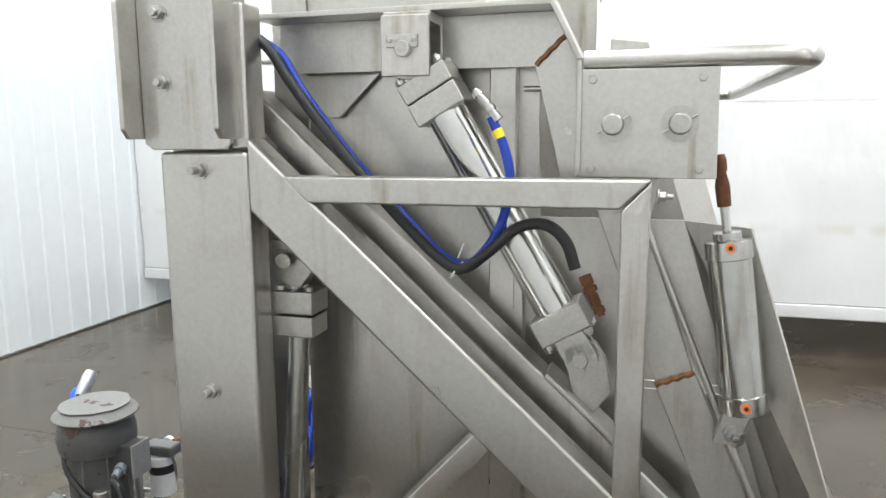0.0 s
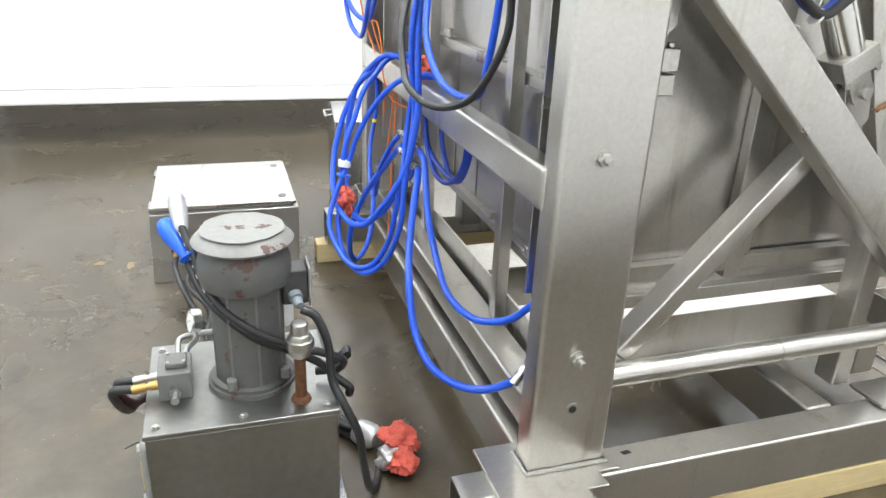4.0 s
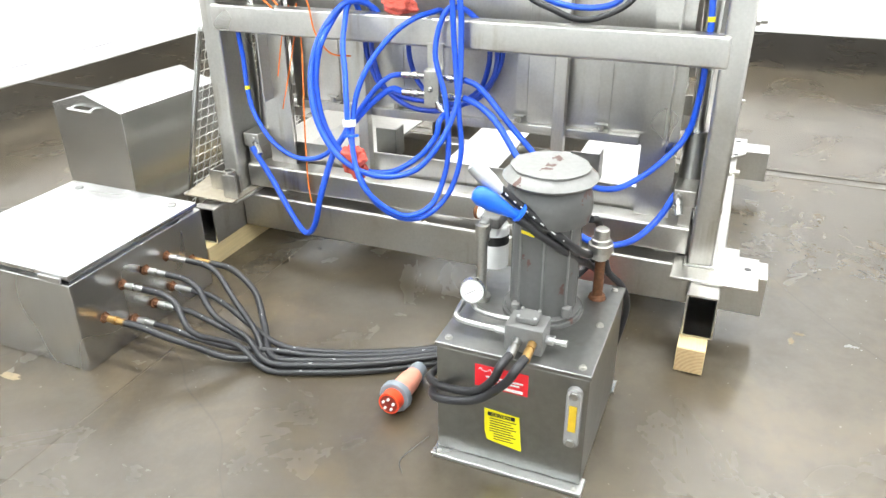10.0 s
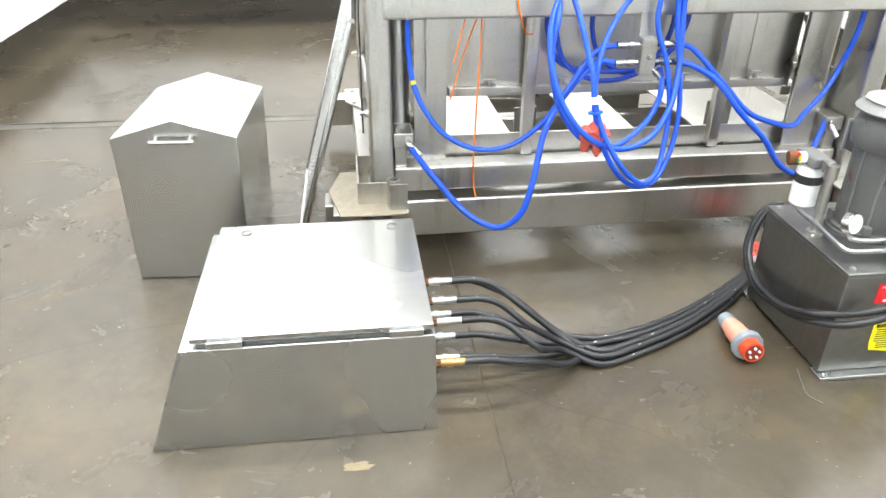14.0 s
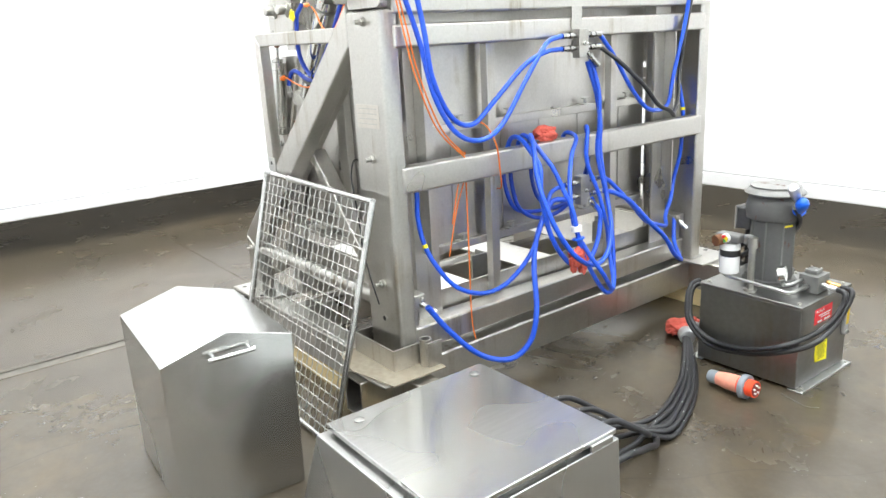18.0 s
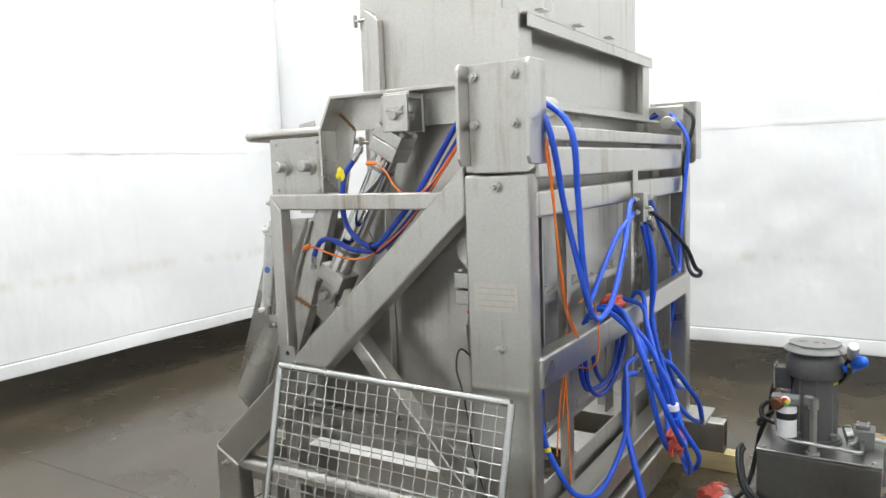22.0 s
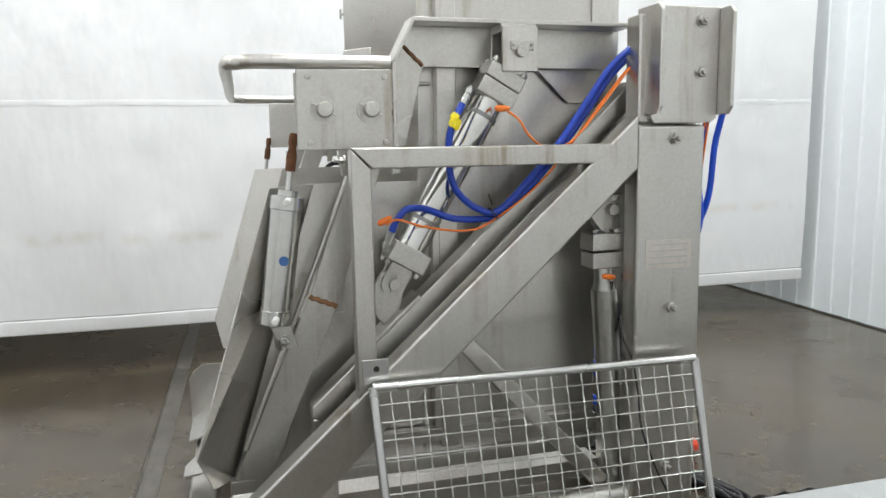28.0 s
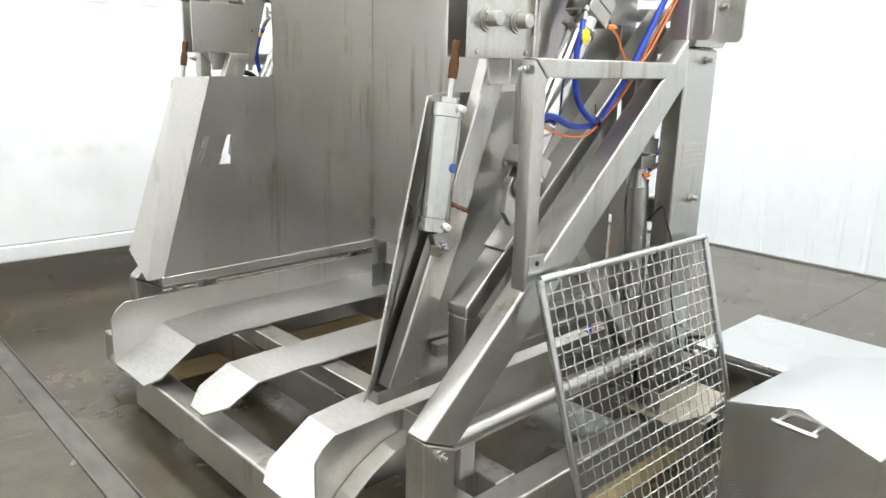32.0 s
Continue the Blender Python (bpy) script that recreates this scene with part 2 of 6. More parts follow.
WALLP = mat("white_wall_panel", (0.80, 0.84, 0.86), 0.4, 0, 12, 0.03, big=0.7)
DARKW = mat("unseen_outer_wall", (0.25, 0.25, 0.25), 0.8, 0, 3, 0.1)


def wood_material():
    m = mat("pine_timber", (0.70, 0.56, 0.30), 0.65, 0, 14, 0.16, 0.35, 0.25, (0.42, 0.30, 0.12), stretch=(0.6, 12, 12), big=5)
    return m


WOOD = wood_material()


def floor_material():
    m = bpy.data.materials.new("polished_concrete")
    m.use_nodes = True
    n, l = m.node_tree.nodes, m.node_tree.links
    b = n["Principled BSDF"]
    tc = n.new("ShaderNodeTexCoord")

    def noise_node(scale, detail=6, rough=0.6, dist=0.0):
        x = n.new("ShaderNodeTexNoise")
        x.inputs["Scale"].default_value, x.inputs["Detail"].default_value = scale, detail
        x.inputs["Roughness"].default_value, x.inputs["Distortion"].default_value = rough, dist
        l.new(tc.outputs["Object"], x.inputs["Vector"])
        return x

    def mixc(fac, a, bcol):
        x = n.new("ShaderNodeMix")
        x.data_type = "RGBA"
        l.new(fac, x.inputs["Factor"])
        for key, v in (("A", a), ("B", bcol)):
            if isinstance(v, tuple):
                x.inputs[key].default_value = (*v, 1)
            else:
                l.new(v, x.inputs[key])
        return x.outputs["Result"]

    def ranged(v, a, c, d=0.0, e=1.0):
        x = n.new("ShaderNodeMapRange")
        x.inputs["From Min"].default_value, x.inputs["From Max"].default_value = a, c
        x.inputs["To Min"].default_value, x.inputs["To Max"].default_value = d, e
        l.new(v, x.inputs["Value"])
        return x.outputs[0]

    large = noise_node(0.55, 5, 0.6, 0.4)
    mid = noise_node(2.6, 5, 0.6, 0.6)
    fine = noise_node(45, 2, 0.6)
    base = mixc(ranged(large.outputs["Fac"], 0.36, 0.64), (0.058, 0.046, 0.030), (0.093, 0.077, 0.053))
    base = mixc(ranged(mid.outputs["Fac"], 0.50, 0.78, 0, 0.55), base, (0.039, 0.030, 0.018))
    base = mixc(ranged(mid.outputs["Fac"], 0.46, 0.25, 0, 0.40), base, (0.114, 0.098, 0.073))
    patches = noise_node(0.9, 4, 0.55, 0.6)
    base = mixc(ranged(patches.outputs["Fac"], 0.50, 0.78, 0, 0.55), base, (0.118, 0.086, 0.048))
    base = mixc(ranged(fine.outputs["Fac"], 0.45, 0.75, 0, 0.25), base, (0.095, 0.080, 0.060))
    mott = noise_node(11, 5, 0.65, 0.3)
    base = mixc(ranged(mott.outputs["Fac"], 0.46, 0.78, 0, 0.35), base, (0.036, 0.028, 0.018))
    stains = noise_node(3.0, 6, 0.62, 0.5)
    base = mixc(ranged(stains.outputs["Fac"], 0.52, 0.74, 0, 0.45), base, (0.126, 0.091, 0.048))
    base = mixc(ranged(stains.outputs["Fac"], 0.47, 0.28, 0, 0.40), base, (0.035, 0.026, 0.017))
    chips = noise_node(75, 0, 0.5)
    base = mixc(ranged(chips.outputs["Fac"], 0.85, 0.87, 0, 0.5), base, (0.30, 0.28, 0.23))
    flecks = noise_node(7, 3, 0.5, 0.9)
    base = mixc(ranged(flecks.outputs["Fac"], 0.80, 0.825, 0, 0.6), base, (0.30, 0.25, 0.16))
    vor = n.new("ShaderNodeTexVoronoi")
    vor.feature = "DISTANCE_TO_EDGE"
    vor.inputs["Scale"].default_value = 0.42
    wob = noise_node(1.3, 2, 0.5)
    vm = n.new("ShaderNodeVectorMath")
    vm.operation = "MULTIPLY_ADD"
    l.new(wob.outputs["Color"], vm.inputs[0])
    vm.inputs[1].default_value = (0.35, 0.35, 0)
    l.new(tc.outputs["Object"], vm.inputs[2])
    l.new(vm.outputs[0], vor.inputs["Vector"])
    base = mixc(ranged(vor.outputs["Distance"], 0.0020, 0.0, 0, 0.40), base, (0.035, 0.03, 0.024))
    l.new(base, b.inputs["Base Color"])
    l.new(ranged(mid.outputs["Fac"], 0.25, 0.75, 0.17, 0.32), b.inputs["Roughness"])
    b.inputs["Specular IOR Level"].default_value = 0.72
    bp = n.new("ShaderNodeBump")
    bp.inputs["Strength"].default_value, bp.inputs["Distance"].default_value = 0.10, 0.003
    l.new(mid.outputs["Fac"], bp.inputs["Height"])
    l.new(bp.outputs[0], b.inputs["Normal"])
    return m


CONCRETE = floor_material()

# ---------------------------------------------------------------- mesh helpers


def weighted_normals(me):
    """Corner normals weighted by face area, so that flat faces stay flat beside small rounded edges."""
    around = [[] for _ in me.vertices]
    for p in me.polygons:
        for v in p.vertices:
            around[v].append((p.normal.copy(), p.area))
    out = []
    for p in me.polygons:
        n0 = p.normal
        for v in p.vertices:
            acc = Vector()
            for n, a in around[v]:
                if n.dot(n0) > 0.62:
                    acc += n * a
            out.append(acc.normalized() if acc.length > 0 else n0.copy())
    me.normals_split_custom_set(out)


def mesh_of(name, bm, material, smooth=False):
    bmesh.ops.recalc_face_normals(bm, faces=bm.faces)
    me = bpy.data.meshes.new(name)
    bm.to_mesh(me)
    bm.free()
    for m in material if isinstance(material, (list, tuple)) else (material,):
        me.materials.append(m)
    if smooth:
        me.polygons.foreach_set("use_smooth", [True] * len(me.polygons))
        if len(me.polygons) > 1500:
            me.set_sharp_from_angle(angle=radians(38))
        else:
            weighted_normals(me)
    return me


def part(name, bm, material, parent=None, label="", smooth=True):
    ob = new(name, mesh_of(name, bm, material, smooth))
    if parent is not None:
        ob.parent = parent
        if parent.type == "EMPTY":
            ob.matrix_parent_inverse = Matrix.Translation(-parent.location)
    if label:
        tagged(ob, label)
    return ob


def thing(name, at, label, category, group="", kind=""):
    ob = new(name)
    ob.location = at
    ob.empty_display_size = 0.1
    return tagged(ob, label, category, group, kind)


def bevel(bm, w, seg=2, angle=35):
    if w > 0:
        edges = [e for e in bm.edges if len(e.link_faces) == 2 and e.calc_face_angle(0) > radians(angle)]
        bmesh.ops.bevel(bm, geom=edges, offset=w, segments=seg, profile=0.5, affect="EDGES", clamp_overlap=True)
    return bm


def bx(x0, x1, y0, y1, z0, z1, bev=0.003, seg=2, bm=None):
    own = bm is None
    b = bmesh.new()
    vs = [b.verts.new((x, y, z)) for x in (min(x0, x1), max(x0, x1)) for y in (min(y0, y1), max(y0, y1)) for z in (min(z0, z1), max(z0, z1))]
    for f in ((0, 1, 3, 2), (4, 6, 7, 5), (0, 4, 5, 1), (2, 3, 7, 6), (0, 2, 6, 4), (1, 5, 7, 3)):
        b.faces.new([vs[i] for i in f])
    bmesh.ops.recalc_face_normals(b, faces=b.faces)
    bevel(b, bev, seg)
    return b if own else join(bm, b)


def join(bm, other):
    tmp = bpy.data.meshes.new("tmp")
    other.to_mesh(tmp)
    other.free()
    bm.from_mesh(tmp)
    bpy.data.meshes.remove(tmp)
    return bm


def prism(pts, y0, y1, bev=0.003, axis="y", seg=2):
    """A plate or tube outline in the x-z plane (axis y), y-z plane (axis x) or x-y plane (axis z), between two offsets."""
    b = bmesh.new()

    def at(p, q):
        return {"y": (p[0], q, p[1]), "x": (q, p[0], p[1]), "z": (p[0], p[1], q)}[axis]

    a = [b.verts.new(at(p, y0)) for p in pts]
    c = [b.verts.new(at(p, y1)) for p in pts]
    b.faces.new(a)
    b.faces.new(list(reversed(c)))
    for i in range(len(pts)):
        j = (i + 1) % len(pts)
        b.faces.new((a[i], a[j], c[j], c[i]))
    bmesh.ops.recalc_face_normals(b, faces=b.faces)
    return bevel(b, bev, seg)


def frame_of(p, q, up=(0, 0, 1)):
    d = (Vector(q) - Vector(p)).normalized()
    u = Vector(up)
    if abs(d.dot(u)) > 0.98:
        u = Vector((1, 0, 0))
    s = d.cross(u).normalized()
    return d, s, s.cross(d).normalized()


def beam(p, q, w, h, bev=0.004, up=(0, 0, 1), seg=2):
    """A square bar from p to q; w across, h along up."""
    d, s, u = frame_of(p, q, up)
    b = bx(-w / 2, w / 2, 0, (Vector(q) - Vector(p)).length, -h / 2, h / 2, bev, seg)
    m = Matrix((s, d, u)).transposed().to_4x4()
    m.translation = Vector(p)
    bmesh.ops.transform(b, matrix=m, verts=b.verts)
    return b


def open_tube(p, q, w, h, wall=0.006, bev=0.008):
    """A square hollow section, open at both ends."""
    b = bmesh.new()
    length = (Vector(q) - Vector(p)).length
    rings = []
    for k, t in ((0, 0), (0, length), (wall, length), (wall, 0)):
        r = max(bev - k, 0.002)
        x, z = w / 2 - k, h / 2 - k
        pts = []
        for sx, sz, order in ((1, 1, 0), (-1, 1, 1), (-1, -1, 2), (1, -1, 3)):
            for a in range(4):
                ang = radians(90 * order + 30 * a)
                pts.append((sx * (x - r) + r * math.cos(ang), t, sz * (z - r) + r * math.sin(ang)))
        rings.append([b.verts.new(v) for v in pts])
    n = len(rings[0])
    for k in range(4):
        a, c = rings[k], rings[(k + 1) % 4]
        for i in range(n):
            j = (i + 1) % n
            b.faces.new((a[i], a[j], c[j], c[i]))
    d, s, u = frame_of(p, q)
    m = Matrix((s, d, u)).transposed().to_4x4()
    m.translation = Vector(p)
    bmesh.ops.transform(b, matrix=m, verts=b.verts)
    return b


def lathe(p, q, profile, n=20, bm=None):
    """Turns (distance along, radius) pairs round the line from p to q."""
    d, s, u = frame_of(p, q)
    b = bm or bmesh.new()
    p = Vector(p)
    rings = []
    for t, r in profile:
        rings.append([b.verts.new(p + d * t + (s * math.cos(2 * math.pi * i / n) + u * math.sin(2 * math.pi * i / n)) * max(r, 1e-4)) for i in range(n)])
    for a, c in zip(rings, rings[1:]):
        for i in range(n):
            j = (i + 1) % n
            b.faces.new((a[i], a[j], c[j], c[i]))
    b.faces.new(rings[0])
    b.faces.new(rings[-1])
    return b


def rod(p, q, r, n=16, bev=0.0, bm=None):
    length = (Vector(q) - Vector(p)).length
    prof = [(0, r), (length, r)] if bev <= 0 else [(0, r - bev), (bev, r), (length - bev, r), (length, r - bev)]
    return lathe(p, q, prof, n, bm)


def smooth_path(pts, per=6):
    out = []
    v = [Vector(p) for p in pts]
    v = [v[0] * 2 - v[1]] + v + [v[-1] * 2 - v[-2]]
    for a, b, c, d in zip(v, v[1:], v[2:], v[3:]):
        for k in range(per):
            t = k / per
            out.append(0.5 * ((2 * b) + (c - a) * t + (2 * a - 5 * b + 4 * c - d) * t * t + (3 * b - a - 3 * c + d) * t ** 3))
    out.append(v[-2])
    return out


def sweep(pts, r, n=10, per=6, bm=None, raw=False):
    """A round hose along a smooth line through the points."""
    path = [Vector(p) for p in pts] if raw else smooth_path(pts, per)
    b = bm or bmesh.new()
    rings = []
    side = None
    for i, p in enumerate(path):
        d = (path[min(i + 1, len(path) - 1)] - path[max(i - 1, 0)]).normalized()
        if side is None:
            side = d.cross(Vector((0.31, 0.2, 0.93))).normalized()
        side = (side - d * side.dot(d)).normalized()
        u = d.cross(side)
        rings.append([b.verts.new(p + (side * math.cos(2 * math.pi * k / n) + u * math.sin(2 * math.pi * k / n)) * r) for k in range(n)])
    for a, c in zip(rings, rings[1:]):
        for i in range(n):
            j = (i + 1) % n
            b.faces.new((a[i], a[j], c[j], c[i]))
    b.faces.new(rings[0])
    b.faces.new(rings[-1])
    return b


def hexbolt(p, d, r=0.014, head=0.011, stud=0.018, washer=True, bm=None):
    """A washer, a nut and a stud end at p, pointing along d."""
    b = bm or bmesh.new()
    p, d = Vector(p), Vector(d).normalized()
    t = 0
    if washer:
        rod(p, p + d * 0.003, r * 1.3, 18, 0, b)
        t = 0.003
    rod(p + d * t, p + d * (t + head), r, 6, 0.0015, b)
    if stud > 0:
        rod(p + d * (t + head), p + d * (t + head + stud), r * 0.55, 10, 0.001, b)
    return b


def chipped_paint(name, paint, scale, at):
    """Grey paint flaked off in sharp-edged patches down to brown primer."""
    m = mat(name, paint, 0.48, 0, 60, 0.12, 0.12)
    n, l = m.node_tree.nodes, m.node_tree.links
    b = n["Principled BSDF"]
    old = b.inputs["Base Color"].links[0].from_socket
    tc = n.new("ShaderNodeTexCoord")
    nz = n.new("ShaderNodeTexNoise")
    nz.inputs["Scale"].default_value, nz.inputs["Detail"].default_value, nz.inputs["Roughness"].default_value = scale, 5, 0.55
    l.new(tc.outputs["Object"], nz.inputs["Vector"])
    r = n.new("ShaderNodeMapRange")
    r.inputs["From Min"].default_value, r.inputs["From Max"].default_value = at, at + 0.008
    l.new(nz.outputs["Fac"], r.inputs["Value"])
    mx = n.new("ShaderNodeMix")
    mx.data_type = "RGBA"
    mx.inputs["B"].default_value = (0.085, 0.040, 0.032, 1)
    l.new(r.outputs[0], mx.inputs["Factor"])
    l.new(old, mx.inputs["A"])
    l.new(mx.outputs["Result"], b.inputs["Base Color"])
    return m


COWL = chipped_paint("flaking_cowl_paint", (0.20, 0.198, 0.19), 13, 0.62)
COWL_TOP = chipped_paint("flaking_cowl_top_paint", (0.22, 0.218, 0.21), 15, 0.635)
HOOD = chipped_paint("flaking_motor_paint", (0.095, 0.095, 0.092), 17, 0.635)

# ---------------------------------------------------------------- the hall
WEST, EAST, SOUTH, NORTH = -4.63, 3.12, -0.16, 5.60
LOWER = 0.295  # height of the curtains' hem


def structure(ob, label, category):
    return tagged(ob, label, category, "", "structure")


def ground_sheet():
    b = bmesh.new()
    for x0, x1 in ((-4.8, 0.637), (0.737, 11.0)):
        for y0, y1 in ((-7.0, -2.0395), (-2.0365, 3.0185), (3.0215, 12.0)):
            bx(x0, x1, y0, y1, -0.1, 0.0, 0.0015, 1, b)
    return structure(part("floor", b, CONCRETE, smooth=False), "stained polished grey-brown concrete floor slab with saw joints", "floor")


floor = ground_sheet()
structure(part("floor_subbase", bx(-4.85, 11.0, -7.0, 12.0, -0.14, -0.051, 0), mat("joint_filler", (0.05, 0.042, 0.035), 0.8, 0, 30, 0.3), smooth=False), "dark filler in the floor joints", "floor")
for yj in (-2.038, 3.020):
    structure(part("floor_joint", bx(-4.8, 11.0, yj - 0.0013, yj + 0.0013, -0.05, -0.0015, 0), mat("joint_dirt", (0.085, 0.065, 0.042), 0.85, 0, 12, 0.5, 0.3, 0.6, (0.035, 0.028, 0.02)), smooth=False), "saw joint packed with brown dirt", "floor joint")
STRIP = mat("worn_trench_steel", (0.165, 0.152, 0.132), 0.36, 0.45, 20, 0.35, 0.2, 0.7, (0.085, 0.055, 0.030), stretch=(1, 0.3, 1), big=1.5)
trench = bx(0.645, 0.729, -7.0, 12.0, -0.05, -0.004, 0.001, 1)
for tx in (0.639, 0.731):
    bx(tx - 0.004, tx + 0.004, -7.0, 12.0, -0.05, 0.003, 0.001, 1, trench)
structure(part("floor_strip", trench, STRIP, smooth=False), "worn steel trench strip set in the concrete floor", "floor strip")

# white ribbed panel wall
wall = bmesh.new()
pts = []
y = -7.0
while y < 12.0:
    for dy, dx in ((0, 0), (0.012, 0.012), (0.05, 0.012), (0.062, 0)):
        pts.append((y + dy, dx))
    y += 0.205
lo = [wall.verts.new((WEST + dx, yy, 0.012)) for yy, dx in pts]
hi = [wall.verts.new((WEST + dx, yy, CEIL)) for yy, dx in pts]
for i in range(len(pts) - 1):
    wall.faces.new((lo[i], lo[i + 1], hi[i + 1], hi[i]))
bx(WEST - 0.12, WEST - 0.004, -7.1, 12.1, 0, CEIL, 0, 1, wall)
structure(part("wall_west", wall, WALLP, smooth=False), "white ribbed metal panel wall", "wall")
structure(part("baseboard", bx(WEST + 0.001, WEST + 0.03, -7.0, 12.0, 0, 0.014, 0.002), STEEL_D, smooth=False), "thin dark metal base strip along the panel wall", "baseboard")
# unseen walls, added to close the hall and keep it dark past the curtains
for nm, c in (("wall_south", (-4.9, 11.1, -7.15, -7.0)), ("wall_north", (-4.9, 11.1, 12.0, 12.15)), ("wall_east", (11.0, 11.15, -7.1, 12.1))):
    structure(part(nm, bx(*c, 0, CEIL, 0), DARKW, smooth=False), "unseen plain grey wall added to close the outer hall", "wall")
structure(part("ceiling", bx(-4.9, 11.1, -7.1, 12.1, CEIL, CEIL + 0.1, 0), mat("ceiling_white", (0.75, 0.75, 0.74), 0.7, 0, 8, 0.05), smooth=False), "plain white hall ceiling", "ceiling")

TUBE = bpy.data.materials.new("lamp_tube")
TUBE.use_nodes = True
TUBE.node_tree.nodes["Principled BSDF"].inputs["Emission Color"].default_value = (1, 0.98, 0.95, 1)
TUBE.node_tree.nodes["Principled BSDF"].inputs["Emission Strength"].default_value = 6


def strip_light(x, y):
    at = (x, y, CEIL)
    t = thing("ceiling_light", at, "long white ceiling strip light with twin tubes, out of view", "ceiling light", "hall ceiling lights")
    part("housing", bx(x - 0.09, x + 0.09, y - 0.66, y + 0.66, CEIL - 0.07, CEIL, 0.005), WHITE_P, t)
    for dx in (-0.045, 0.045):
        part("tube", rod((x + dx, y - 0.62, CEIL - 0.09), (x + dx, y + 0.62, CEIL - 0.09), 0.014, 10), TUBE, t)
    return t


for lx, powers in LAMP_ROWS:
    for ly in (0.4, 2.4, 4.4):
        strip_light(lx, ly)
# fixtures for the added fill lamps past the curtains
for lx, ly in OUTER_FILL:
    strip_light(lx, ly)


def curtain(name, p, q, phase, label, curl=0.0):
    """A heavy vinyl curtain with soft folds, a seam, and a hem bar, hung from p to q."""
    b = bmesh.new()
    grid = []
    p, q = Vector((*p, 0)), Vector((*q, 0))
    d = (q - p).normalized()
    nrm = Vector((-d.y, d.x, 0))
    length = (q - p).length
    nx, nz = int(length / 0.07), 60

    def at(u, h, lift=0.0):
        free = min(1, (h - LOWER) / 0.5)
        w = 0.030 * math.sin(u * 1.35 + phase + 0.5 * math.sin(h * 0.7)) + 0.014 * math.sin(u * 4.1 + phase * 2 + h * 0.55)
        w += 0.016 * (noise.noise(Vector((u * 1.2, h * 1.0, phase))) + 0.6 * noise.noise(Vector((u * 3.4 + h * 1.8, h * 2.6, phase + 4))))
        w += 0.010 * noise.noise(Vector((u * 9.0 + h * 7, h * 6.0 - u * 3, phase + 9)))
        w += 0.022 * max(0, noise.noise(Vector((u * 2.2, h * 0.25, phase + 20)))) + 0.008 * abs(noise.noise(Vector((u * 5.0 - h * 4.0, h * 3.0 + u * 2.0, phase + 30))))
        w = w * (0.35 + 0.65 * free) + lift
        if curl:
            w += curl * max(0, 1 - (length - u) / 0.60) ** 2
        return p + d * u + nrm * w + Vector((0, 0, h))

    for i in range(nx + 1):
        grid.append([b.verts.new(at(length * i / nx, LOWER + (4.75 - LOWER) * k / nz)) for k in range(nz + 1)])
    for i in range(nx):
        for k in range(nz):
            b.faces.new((grid[i][k], grid[i + 1][k], grid[i + 1][k + 1], grid[i][k + 1]))
    ob = part(name, b, PVC)
    for zs in (1.80, 3.30):
        band = bmesh.new()
        rows = [[band.verts.new(at(length * i / nx, zs + dz, lift)) for i in range(nx + 1)] for dz, lift in ((0, 0.0), (0.004, -0.0035), (0.036, -0.0035), (0.04, 0.0))]
        for r0, r1 in zip(rows, rows[1:]):
            for i in range(nx):
                band.faces.new((r0[i], r0[i + 1], r1[i + 1], r1[i]))
        part("welded_seam", band, PVC, ob, "flat welded seam across the curtain")
    hem = bmesh.new()
    rows = [[hem.verts.new(at(length * i / nx, LOWER + dz, lift)) for i in range(nx + 1)] for dz, lift in ((0.0, 0.004), (-0.006, 0.0), (-0.006, -0.010), (0.004, -0.018), (0.085, -0.016), (0.092, -0.006), (0.092, 0.002))]
    for r0, r1 in zip(rows, rows[1:]):
        for i in range(nx):
            hem.faces.new((r0[i], r0[i + 1], r1[i + 1], r1[i]))
    part("hem_pocket", hem, PVC, ob, "thick welded hem of the curtain")
    # grey strip in place of the shade at the hem's top edge
    hem_groove = bmesh.new()
    rows = [[hem_groove.verts.new(at(length * i / nx, LOWER + dz, lift)) for i in range(nx + 1)] for dz, lift in ((0.092, -0.004), (0.094, -0.008), (0.099, -0.008), (0.101, -0.004))]
    for r0, r1 in zip(rows, rows[1:]):
        for i in range(nx):
            hem_groove.faces.new((r0[i], r0[i + 1], r1[i + 1], r1[i]))
    part("hem_shade_line", hem_groove, HEM_SHADE, ob, "grey strip painted as the shaded groove above the hem")
    return structure(ob, label, "curtain")


curtain("curtain_south", (EAST + 0.42, SOUTH - 0.04), (WEST + 0.15, SOUTH - 0.04), 0.4, "white vinyl curtain hanging clear of the floor, creased")
curtain("curtain_east", (EAST, NORTH), (EAST, SOUTH - 0.10), 2.2, "white vinyl curtain with soft folds, hem above the floor", 0.26)
curtain("curtain_north", (WEST + 0.02, NORTH), (EAST, NORTH), 4.1, "white vinyl curtain with a welded hem above the floor")

# ---------------------------------------------------------------- the bin dumper
YM = 2.335  # middle plane of the machine
dumper = thing("bin_dumper", (-0.5, YM, 0.09), "large blasted stainless steel hydraulic bin dumper on timber skids", "machine")
dumper.rotation_euler = (0, 0, radians(0.7))


def Y(side, s):
    return YM + side * s


def sprism(side, pts, s0, s1, bev=0.004, seg=2):
    return prism(pts, Y(side, s0), Y(side, s1), bev, "y", seg)


def sbox(side, x0, x1, s0, s1, z0, z1, bev=0.004):
    return bx(x0, x1, Y(side, s0), Y(side, s1), z0, z1, bev)


def weld(pts, r=0.006):
    return sweep(pts, r, 6, 1, raw=True)


